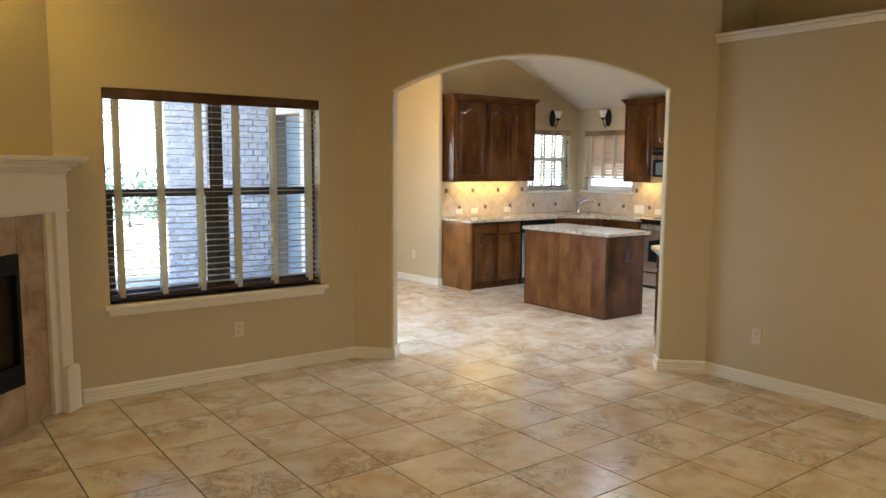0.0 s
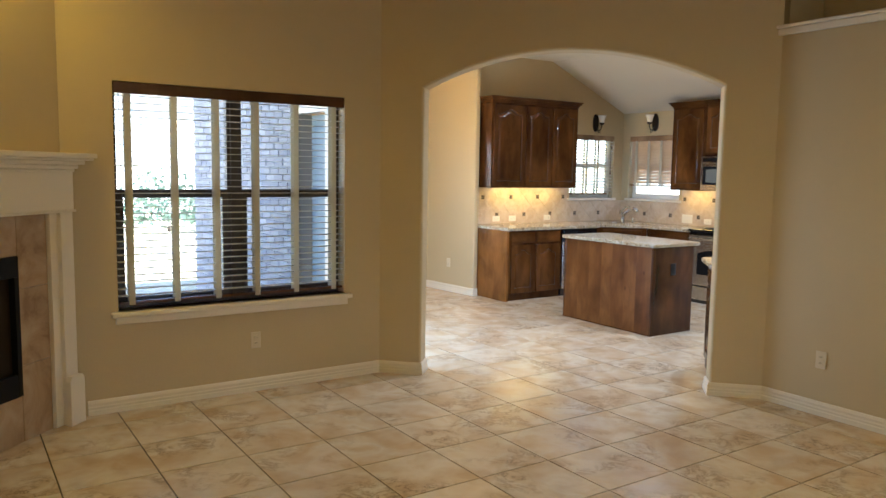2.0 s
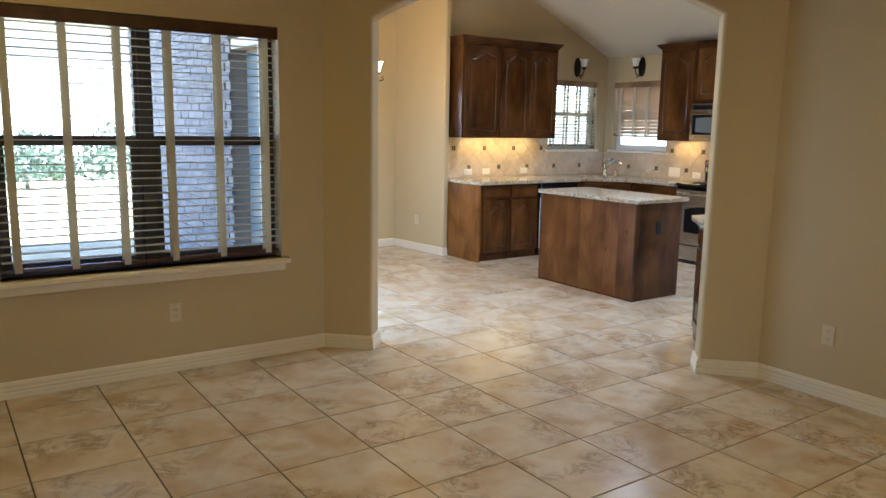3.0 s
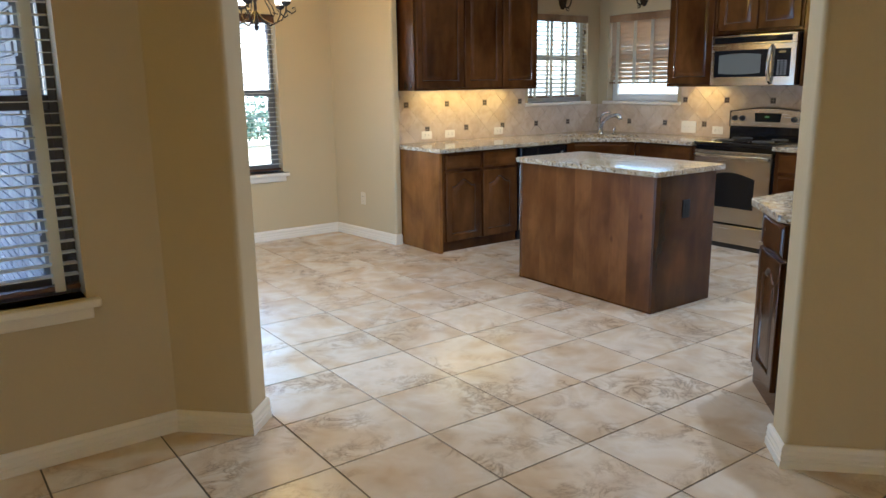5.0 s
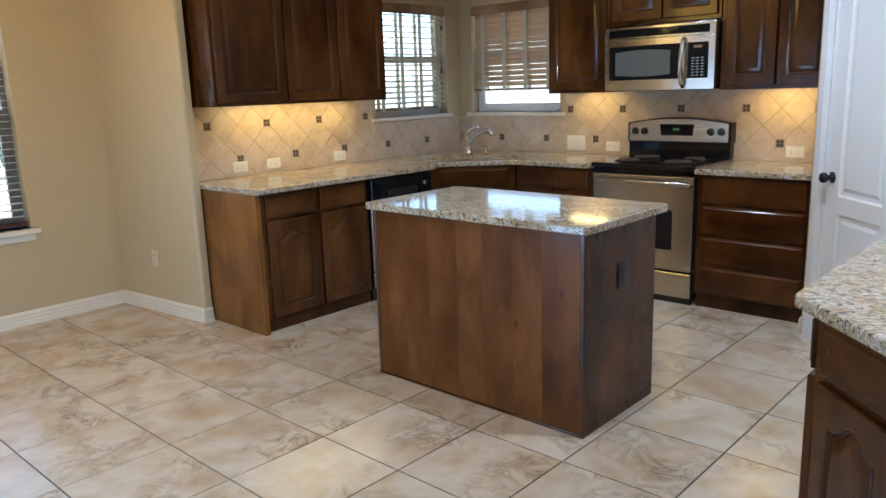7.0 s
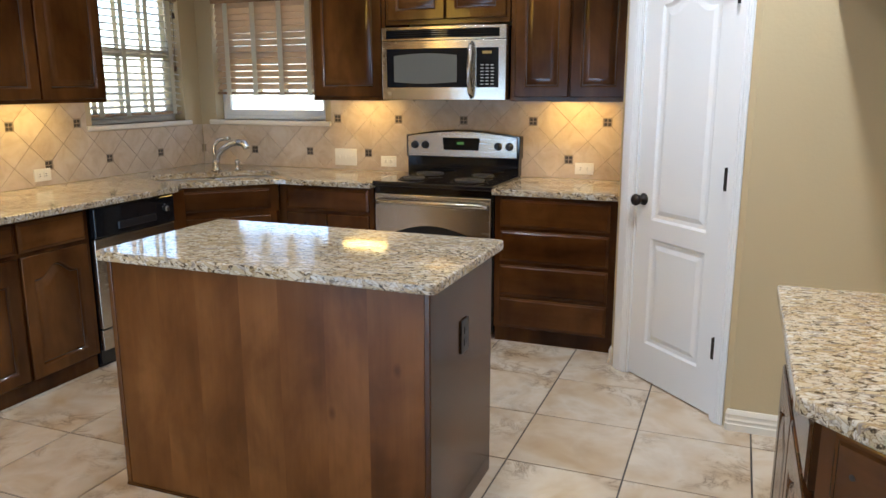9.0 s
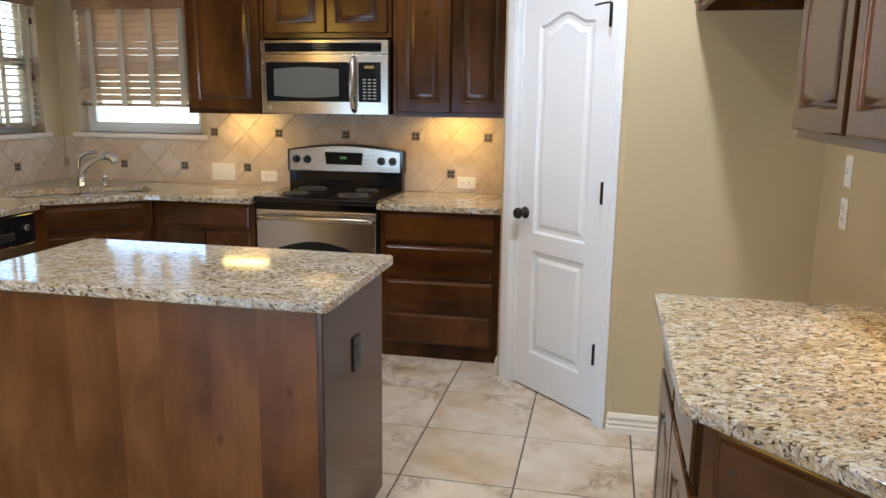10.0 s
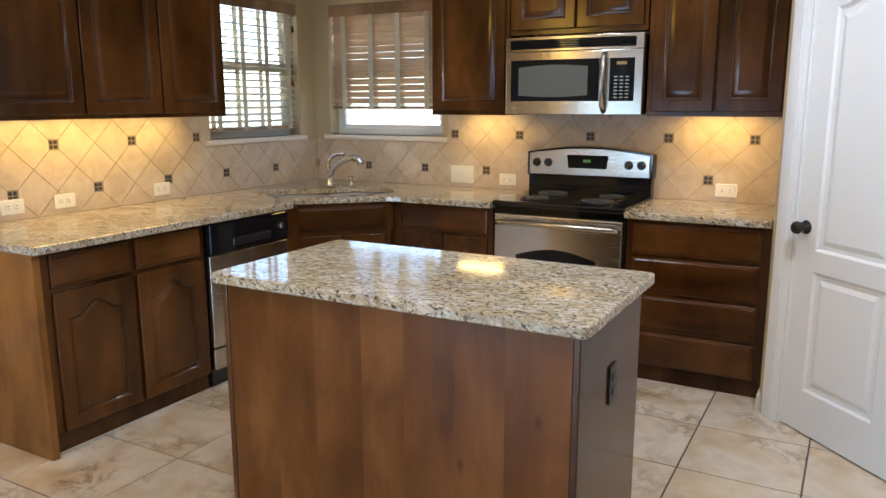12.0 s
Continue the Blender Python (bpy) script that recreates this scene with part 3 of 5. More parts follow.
def panel_front(w, h, rise=0.0, rail=0.058, thick=0.02):
    """A raised-panel door or drawer front; its face is at y = 0 and its back at y = thick."""
    bm = bmesh.new()
    k = 14
    steps = [(0.0, thick, 0), (0.0, 0.004, 0), (0.005, 0.0, 0), (rail - 0.004, 0.0, rise), (rail, 0.001, rise), (rail + 0.004, 0.005, rise), (rail + 0.007, 0.014, rise), (rail + 0.011, 0.014, rise), (rail + 0.020, 0.006, rise), (rail + 0.027, 0.0035, rise), (rail + 0.042, 0.001, rise), (rail + 0.046, 0.0, rise)]
    loops = [[bm.verts.new((x, y, z)) for x, z in outline(w, h, i, k, r)] for i, y, r in steps]
    n = len(loops[0])
    for a, b in zip(loops, loops[1:]):
        for i in range(n):
            bm.faces.new((a[i], a[(i + 1) % n], b[(i + 1) % n], b[i])).smooth = a is not loops[0] and b is not loops[3]
    bm.faces.new(loops[-1])
    bm.faces.new(loops[0][::-1])
    return bm


def panel_door(w, h, rise, parent, m):
    """A raised-panel door whose groove holds dark glaze."""
    ob = part("door", panel_front(w, h, rise), WOOD, parent, m=m)
    ob.data.materials.append(GLAZE)
    n = 17
    for poly in ob.data.polygons[6 * n:7 * n]:
        poly.material_index = 1
    return ob


def slab_front(w, h, thick=0.02):
    bm = bmesh.new()
    steps = [(0.0, thick), (0.0, 0.008), (0.004, 0.006), (0.010, 0.005), (0.016, 0.0), (0.02, 0.0)]
    loops = [[bm.verts.new(p) for p in ((i, y, i), (w - i, y, i), (w - i, y, h - i), (i, y, h - i))] for i, y in steps]
    for a, b in zip(loops, loops[1:]):
        for i in range(4):
            bm.faces.new((a[i], a[(i + 1) % 4], b[(i + 1) % 4], b[i]))
    bm.faces.new(loops[-1])
    bm.faces.new(loops[0][::-1])
    return bm


def cabinet(name, m, w, depth, z0, z1, fronts, label, category="cabinet", group="", toe=True, body=None):
    """A cabinet: the face frame is at y = 0.02, the fronts stand before it. fronts: (kind, x0, x1, z0, z1)."""
    t = thing(name, m, label, category, group)
    bm = bmesh.new()
    if body is not None:
        join(bm, prism(body, z0 + (0.09 if toe else 0), z1))
        if toe:
            c = sum((Vector(p) for p in body), Vector((0, 0))) / len(body)
            join(bm, prism([tuple(c + (Vector(p) - c) * 0.93) for p in body], z0, z0 + 0.09))
    else:
        box(bm, 0, w, 0.02, depth, z0 + (0.09 if toe else 0.03), z1, 0.002, 1)
        if not toe:
            box(bm, 0, w, 0.021, 0.04, z0, z0 + 0.03)
            box(bm, 0, 0.018, 0.04, depth, z0, z0 + 0.03)
            box(bm, w - 0.018, w, 0.04, depth, z0, z0 + 0.03)
        if toe:
            box(bm, 0.001, w - 0.001, 0.045, depth, z0, z0 + 0.09)
    part("body", bm, WOOD, t)
    for kind, a, b, lo, hi in fronts:
        if kind == "drawer":
            part("drawer_front", slab_front(b - a, hi - lo), WOODX, t, m=pose(a, 0, lo))
        else:
            panel_door(b - a, hi - lo, 0.058 if kind == "arch" else 0.0, t, pose(a, 0, lo))
    return t


def crown_for(t, w, depth, z, sides=(True, True)):
    """A stepped cornice round the top of a wall cabinet."""
    bm = bmesh.new()
    for o, a, b in ((0.006, 0, 0.022), (0.018, 0.022, 0.040), (0.034, 0.040, 0.062), (0.050, 0.062, 0.080)):
        box(bm, -o if sides[0] else 0, w + o if sides[1] else w, 0.02 - o, depth, z + a, z + b, 0.004, 1)
    part("cornice", bm, WOODX, t)


# left run
FL = 7.485
lm = pose(6.03, FL, 0)
cabinet("base_cabinet", lm, 0.872, YL - FL - 0.003, 0, 0.87,
        [("drawer", 0.045, 0.435, 0.715, 0.855), ("drawer", 0.455, 0.840, 0.715, 0.855), ("arch", 0.045, 0.435, 0.095, 0.695), ("arch", 0.455, 0.840, 0.095, 0.695)],
        "dark-stained alder base cabinet with two arched doors")
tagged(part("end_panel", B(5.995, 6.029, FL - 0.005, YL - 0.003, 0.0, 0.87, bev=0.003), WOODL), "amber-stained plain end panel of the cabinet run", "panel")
um = pose(6.02, YL - 0.35, 0)
ul = cabinet("wall_cabinet", um, 1.44, 0.347, 1.385, 2.44,
             [("arch", 0.02, 0.535, 1.405, 2.425), ("arch", 0.545, 0.985, 1.405, 2.425), ("arch", 0.995, 1.425, 1.405, 2.425)],
             "dark-stained alder wall cabinet with three arched doors", toe=False)
crown_for(ul, 1.44, 0.347, 2.44)

# sink corner: a face across the corner
CW = 0.60
sm = pose(7.62, 7.555, 0, 0, 0, -45)


def to_local(m, pts):
    inv = m.inverted()
    return [tuple((inv @ Vector((x, y, 0))).xy) for x, y in pts]


edge = [sm @ Vector((0, 0.02, 0)), sm @ Vector((CW, 0.02, 0))]
body = to_local(sm, [(edge[0].x, edge[0].y), (edge[1].x, edge[1].y), (8.105, edge[1].y), (8.60, edge[1].y), (8.60, 8.1), (7.56, 8.1), (7.56, edge[0].y)])
cabinet("sink_cabinet", sm, CW, 0.6, 0, 0.70, [("arch", 0.04, 0.30, 0.095, 0.68), ("arch", 0.31, 0.56, 0.095, 0.68)],
        "dark-stained alder corner cabinet below the sink", body=body)
tagged(part("false_front", slab_front(0.53, 0.13), WOODX, None, m=sm @ pose(0.035, 0, 0.72)), "dark-stained panel below the corner sink", "panel")
tagged(part("sink_rail", B(-0.02, CW + 0.02, 0.02, 0.05, 0.70, 0.87), WOODX, None, m=sm), "dark-stained rail below the corner sink", "panel")
tagged(part("corner_stile", B(7.508, 7.640, 7.505, 7.60, 0.0, 0.87, bev=0.002), WOOD), "dark-stained stile beside the dishwasher", "panel")
# between the corner and the range
rm = pose(8.075, 7.145, 0, 0, 0, -90)
cabinet("base_cabinet", rm, 0.675, 0.60, 0, 0.87, [("drawer", 0.065, 0.645, 0.715, 0.855), ("arch", 0.065, 0.35, 0.095, 0.695), ("arch", 0.36, 0.645, 0.095, 0.695)],
        "dark-stained alder base cabinet beside the range")
# drawers on the far side of the range
dm = pose(8.075, 5.70, 0, 0, 0, -90)
cabinet("drawer_cabinet", dm, 0.695, 0.60, 0, 0.87, [("drawer", 0.035, 0.655, 0.690, 0.850), ("drawer", 0.035, 0.655, 0.490, 0.672), ("drawer", 0.035, 0.655, 0.292, 0.472), ("drawer", 0.035, 0.655, 0.100, 0.276)],
        "dark-stained alder cabinet with four drawers")
# wall cabinets on the range wall
r1 = cabinet("wall_cabinet", pose(8.345, 7.02, 0, 0, 0, -90), 0.515, 0.342, 1.385, 2.44, [("arch", 0.02, 0.495, 1.41, 2.425)],
             "dark-stained alder wall cabinet with one arched door", toe=False)
crown_for(r1, 0.515, 0.342, 2.44, (True, False))
r2 = cabinet("wall_cabinet", pose(8.345, 6.498, 0, 0, 0, -90), 0.79, 0.342, 1.835, 2.44, [("arch", 0.02, 0.39, 1.86, 2.425), ("arch", 0.40, 0.77, 1.86, 2.425)],
             "dark-stained alder cabinet above the microwave", toe=False)
crown_for(r2, 0.79, 0.342, 2.44, (False, False))
r3 = cabinet("wall_cabinet", pose(8.345, 5.70, 0, 0, 0, -90), 0.695, 0.342, 1.385, 2.44, [("panel", 0.03, 0.345, 1.41, 2.425), ("panel", 0.355, 0.67, 1.41, 2.425)],
             "dark-stained alder wall cabinet with two panel doors", toe=False)
crown_for(r3, 0.695, 0.342, 2.44, (False, False))
for (x, y, sx, sy) in UNDER:
    t = thing("under_cabinet_light", pose(x, y, 1.4145), "slim warm lamp below the wall cabinet", "lamp", "lamps below the wall cabinets")
    part("housing", B(-sx / 2 - 0.01, sx / 2 + 0.01, -sy / 2 - 0.01, sy / 2 + 0.01, -0.010, 0.0, bev=0.003), PLATE, t)
    part("diffuser", B(-sx / 2, sx / 2, -sy / 2, sy / 2, -0.014, -0.010, bev=0.001), TUBE, t)

# peninsula
PEN = [(6.345, 3.603), (6.345, 4.245), (5.545, 4.245), (5.243, 3.943), (5.243, 3.62)]
pen = thing("peninsula_cabinet", pose(5.8, 3.95, 0), "dark-stained alder cabinet with an angled end", "cabinet")
part("body", prism([(x - 5.8, y - 3.95) for x, y in PEN], 0.0, 0.87), WOOD, pen)
inv = pose(-5.8, -3.95, 0)
cm = pose(5.545, 4.245, 0, 0, 0, -135)
part("drawer_front", slab_front(0.325, 0.145), WOODX, pen, m=inv @ cm @ pose(0.04, -0.02, 0.70))
panel_door(0.325, 0.585, 0.045, pen, inv @ cm @ pose(0.04, -0.02, 0.095))
part("knob_hole", lathe([(0.006, 0), (0.006, 0.001)], 12), DARKPLASTIC, pen, m=inv @ cm @ pose(0.088, -0.0205, 0.778, 90))
fm = pose(6.345, 4.245, 0, 0, 0, 180)
for a, b in ((0.02, 0.40), (0.415, 0.80)):
    part("drawer_front", slab_front(b - a, 0.145), WOODX, pen, m=inv @ fm @ pose(a, -0.02, 0.70))
    panel_door(b - a, 0.585, 0.05, pen, inv @ fm @ pose(a, -0.02, 0.095))
ru = cabinet("wall_cabinet", pose(6.375, 3.605 + 0.35, 0, 0, 0, 180), 1.0, 0.347, 1.385, 2.44, [("panel", 0.015, 0.485, 1.41, 2.425), ("panel", 0.515, 0.985, 1.41, 2.425)],
             "dark-stained alder wall cabinet above the peninsula", toe=False)
rf = cabinet("refrigerator_cabinet", pose(7.342, 4.15, 0, 0, 0, 180), 0.96, 0.545, 1.845, 2.44, [("panel", 0.02, 0.475, 1.87, 2.425), ("panel", 0.485, 0.94, 1.87, 2.425)],
             "dark-stained alder cabinet above the refrigerator space", toe=False)

# island
isl = thing("kitchen_island", pose(6.33, 5.87, 0), "dark-stained alder kitchen island", "island")
part("body", B(-0.285, 0.300, -0.605, 0.600, 0.0, 0.87, bev=0.002), WOOD, isl)
IW = wood("island_plank", (0.104, 0.038, 0.0090), (0.166, 0.064, 0.0160), (0.225, 0.094, 0.0250), rough=0.3, gloss=0.1)
a = -0.60
widths = [0.19, 0.155, 0.17, 0.15, 0.18, 0.16, 0.195]
for wd in widths:
    part("plank", B(-0.301, -0.286, a, a + wd, 0.0, 0.869), IW, isl)
    a += wd
for y in (-0.622, 0.600):
    part("corner_strip", B(-0.306, -0.262, y, y + 0.02, 0.0, 0.869, bev=0.003), WOOD, isl)
part("end_panel", B(-0.262, 0.300, -0.620, -0.606, 0.0, 0.869, bev=0.002), WOOD, isl)
tagged(part("shoe_strip", B(-0.31, -0.302, -0.62, 0.62, 0.0, 0.012, bev=0.003), WOOD, isl), "")


def stone_top(name, pts, label, hole=None, z0=0.872, z1=0.907):
    bm = prism(pts, z0, z1)
    edges = [e for e in bm.edges if abs(e.verts[0].co.z - e.verts[1].co.z) < 1e-6]
    bmesh.ops.bevel(bm, geom=edges, offset=0.006, segments=3, profile=0.5, affect="EDGES", clamp_overlap=True)
    return tagged(part(name, bm, GRANITE), label, "countertop")


def rounded(pts, r, k=5):
    out = []
    n = len(pts)
    for i in range(n):
        p, a, b = Vector(pts[i]), Vector(pts[i - 1]), Vector(pts[(i + 1) % n])
        da, db = (a - p).normalized(), (b - p).normalized()
        for j in range(k + 1):
            s = j / k
            out.append(tuple((p + da * r * (1 - s) ** 2 + db * r * s ** 2)))
    return out


stone_top("island_countertop", rounded([(5.998, 5.222), (6.707, 5.222), (6.707, 6.522), (5.998, 6.522)], 0.03), "polished speckled granite top on the island")
stone_top("peninsula_countertop", rounded([(6.365, 3.602), (6.365, 4.298), (5.503, 4.298), (5.192, 3.985), (5.192, 3.655)], 0.012, 3), "polished speckled granite top on the peninsula")
stone_top("drawer_countertop", [(8.045, 5.005), (8.688, 5.005), (8.688, 5.705), (8.045, 5.705)], "polished speckled granite top beside the range")
# corner top, with a hole for the double-bowl sink
SINK = pose(8.055, 7.595, 0, 0, 0, -45)


def sink_hole(w, d, k=28):
    out = []
    for i in range(k):
        a = 2 * math.pi * i / k
        c, s = math.cos(a), math.sin(a)
        out.append((w * math.copysign(abs(c) ** 0.5, c), d * math.copysign(abs(s) ** 0.5, s)))
    return out


ctop = stone_top("corner_countertop", [(5.985, 7.445), (7.52, 7.445), (7.645, 7.535), (8.02, 7.150), (8.045, 7.06), (8.045, 6.468), (8.688, 6.468), (8.688, YL - 0.002), (5.985, YL - 0.002)], "polished speckled granite top along two walls")
cut = part("sink_cutter", prism(sink_hole(0.40, 0.215), 0.80, 1.0), GRANITE, None, m=SINK)
bpy.context.view_layer.update()
mod = ctop.modifiers.new("hole", "BOOLEAN")
mod.object, mod.solver = cut, "EXACT"
dg = bpy.context.evaluated_depsgraph_get()
me = bpy.data.meshes.new_from_object(ctop.evaluated_get(dg))
ctop.modifiers.remove(mod)
ctop.data = me
bpy.data.objects.remove(cut)
sk = thing("kitchen_sink", SINK @ pose(0, 0, 0.70), "stainless double-bowl sink set below the granite", "sink")
for sx in (-1, 1):
    bowl = bmesh.new()
    loops = []
    for k, (sc, z) in enumerate(((1.06, 0.168), (1.0, 0.168), (0.96, 0.06), (0.80, 0.015), (0.15, 0.008))):
        loops.append([bowl.verts.new((sx * 0.203 + x * sc, y * sc, z)) for x, y in sink_hole(0.192, 0.21)])
    for a, b in zip(loops, loops[1:]):
        for i in range(28):
            f = bowl.faces.new((a[i], a[(i + 1) % 28], b[(i + 1) % 28], b[i]))
            f.smooth = True
    bowl.faces.new(loops[-1])
    part("bowl", bowl, SATIN, sk)
    part("drain", lathe([(0.04, 0.009), (0.038, 0.013), (0.01, 0.011)], 20), CHROME, sk, m=pose(sx * 0.203, 0, 0))

FA = pose(8.29, 7.77, 0.907, 0, 0, 8) @ Matrix.Scale(1.0, 4)
fa = thing("kitchen_faucet", FA, "brushed nickel kitchen faucet with a single lever", "faucet")
part("base", lathe([(0.033, 0), (0.033, 0.006), (0.027, 0.014), (0.025, 0.04), (0.024, 0.075)], 24), CHROME, fa)
part("spout", tube([(0, 0, 0.03), (0, -0.004, 0.075), (0, -0.02, 0.115), (0, -0.06, 0.152), (0, -0.115, 0.182), (0, -0.165, 0.196), (0, -0.195, 0.194)], 0.020, 16), CHROME, fa)
part("spray_head", tube([(0, -0.175, 0.196), (0, -0.215, 0.188), (0, -0.232, 0.165), (0, -0.236, 0.152)], 0.023, 16), CHROME, fa)
part("lever", tube([(0, 0.004, 0.07), (0, 0.012, 0.13), (0, 0.004, 0.175), (0, -0.03, 0.208), (0, -0.075, 0.220), (0, -0.115, 0.221)], 0.0125, 12), CHROME, fa)
sp = thing("soap_dispenser", pose(8.37, 7.655, 0.907), "brushed nickel soap dispenser beside the faucet", "dispenser")
part("base", lathe([(0.022, 0), (0.022, 0.006), (0.013, 0.012), (0.013, 0.045), (0.017, 0.05), (0.017, 0.066), (0.006, 0.074)], 18), CHROME, sp)
part("nozzle", tube([(0, 0, 0.062), (-0.02, -0.03, 0.068), (-0.028, -0.042, 0.060)], 0.0055, 10), CHROME, sp)


# ---- appliances ----
def dishwasher(m):
    t = thing("dishwasher", m, "stainless dishwasher with a black control panel", "dishwasher")
    part("body", B(0.005, 0.595, 0.03, 0.58, 0.02, 0.868), ENAMEL, t)
    part("door", B(0.006, 0.594, 0.0, 0.029, 0.22, 0.70, bev=0.004), STEEL, t)
    part("lower_panel", B(0.006, 0.594, 0.004, 0.029, 0.10, 0.212, bev=0.004), STEEL, t)
    part("kick_plate", B(0.006, 0.594, 0.05, 0.07, 0.0, 0.095), ENAMEL, t)
    cp = part("control_panel", B(0.006, 0.594, -0.012, 0.029, 0.706, 0.862, bev=0.006), ENAMEL, t)
    part("handle_recess", B(0.16, 0.44, -0.020, -0.010, 0.735, 0.775, bev=0.008), DARKPLASTIC, cp)
    part("dial", lathe([(0.018, 0), (0.017, 0.012), (0.014, 0.016)], 20), CHROME, cp, m=pose(0.525, -0.012, 0.79, 90))


dishwasher(pose(6.905, FL - 0.008, 0))


PAN = Mat("dark_chromed_drip_pan", 0.15, 0.8, (0.035, 0.034, 0.034)).m
COIL = Mat("grey_heating_coil", 0.45, 0.4, (0.05, 0.048, 0.047)).m


def kitchen_range(m):
    t = thing("kitchen_range", m, "stainless electric range with black coil cooktop", "range")
    w = 0.758
    part("body", B(0, w, 0.03, 0.60, 0.03, 0.885, bev=0.004), ENAMEL, t)
    part("cooktop", B(-0.002, w + 0.002, -0.005, 0.585, 0.886, 0.918, bev=0.008), ENAMEL, t, "glossy black enamel cooktop")
    door = part("oven_door", B(0.012, w - 0.012, 0.0, 0.029, 0.225, 0.845, bev=0.006), STEEL, t)
    k = 16
    arch = [(0.15, 0.36), (w - 0.15, 0.36)] + [(w - 0.15 - (w - 0.30) * i / k, 0.62 + 0.045 * math.sin(math.pi * i / k)) for i in range(k + 1)]
    part("oven_window", prism(arch, -0.003, 0.004, "y"), BLACKGLASS, door, "dark oven glass with an arched top")
    part("handle", tube([(0.03, 0.0, 0.79), (0.035, -0.03, 0.80), (0.07, -0.045, 0.805), (w / 2, -0.050, 0.805), (w - 0.07, -0.045, 0.805), (w - 0.035, -0.03, 0.80), (w - 0.03, 0.0, 0.79)], 0.0155, 12), STEEL, door)
    part("storage_drawer", B(0.012, w - 0.012, 0.002, 0.029, 0.045, 0.208, bev=0.006), STEEL, t)
    part("kick_plate", B(0.012, w - 0.012, 0.02, 0.04, 0.0, 0.042), ENAMEL, t)
    for x, y, r in ((0.20, 0.16, 0.072), (0.20, 0.42, 0.095), (0.56, 0.16, 0.095), (0.56, 0.42, 0.072)):
        bu = part("burner", lathe([(r + 0.022, 0.917), (r + 0.022, 0.923), (r + 0.016, 0.924), (r + 0.005, 0.912), (0.01, 0.910)], 32), PAN, t, m=pose(x, y, 0))
        turns = 3.5 if r < 0.08 else 4.5
        pts = [((0.018 + (r - 0.018) * s / 80) * math.cos(2 * math.pi * turns * s / 80), (0.018 + (r - 0.018) * s / 80) * math.sin(2 * math.pi * turns * s / 80), 0.926) for s in range(81)]
        part("coil", tube(pts, 0.0055, 6), COIL, bu)
    g = part("backguard", prism([(0.0, 0.915), (w, 0.915), (w, 1.03), (0.0, 1.03)], 0.53, 0.60, "y", 0.004), ENAMEL, t)
    k = 20
    crest = [(-0.002, 1.028), (w + 0.002, 1.028), (w + 0.002, 1.15)] + [(w - w * i / k, 1.155 + 0.035 * math.sin(math.pi * i / k)) for i in range(k + 1)] + [(-0.002, 1.15)]
    rim = [(-0.006, 1.022), (w + 0.006, 1.022), (w + 0.006, 1.158)] + [(w + 0.004 - (w + 0.008) * i / k, 1.163 + 0.035 * math.sin(math.pi * i / k)) for i in range(k + 1)] + [(-0.006, 1.158)]
    part("black_rim", prism(rim, 0.522, 0.61, "y", 0.004), ENAMEL, g)
    p = part("control_panel", prism([(min(max(x, 0.010), w - 0.010), z) for x, z in crest], 0.513, 0.60, "y", 0.004), STEEL, t)
    part("display", prism([(0.262, 1.072), (0.496, 1.072), (0.505, 1.150), (0.253, 1.150)], 0.505, 0.517, "y", 0.003), BLACKGLASS, p)
    part("digits", prism([(0.355, 1.108), (0.40, 1.108), (0.40, 1.124), (0.355, 1.124)], 0.5035, 0.506, "y"), DIGIT, p)
    for x in (0.058, 0.132, w - 0.132, w - 0.058):
        kn = part("knob", lathe([(0.026, 0), (0.026, 0.004), (0.021, 0.006), (0.019, 0.026), (0.015, 0.029)], 24), DARKPLASTIC, p, m=pose(x, 0.515, 1.10, 90))
        part("grip", B(-0.005, 0.005, -0.02, 0.02, 0.026, 0.035, bev=0.003), DARKPLASTIC, kn)


kitchen_range(pose(8.075, 6.466, 0, 0, 0, -90))


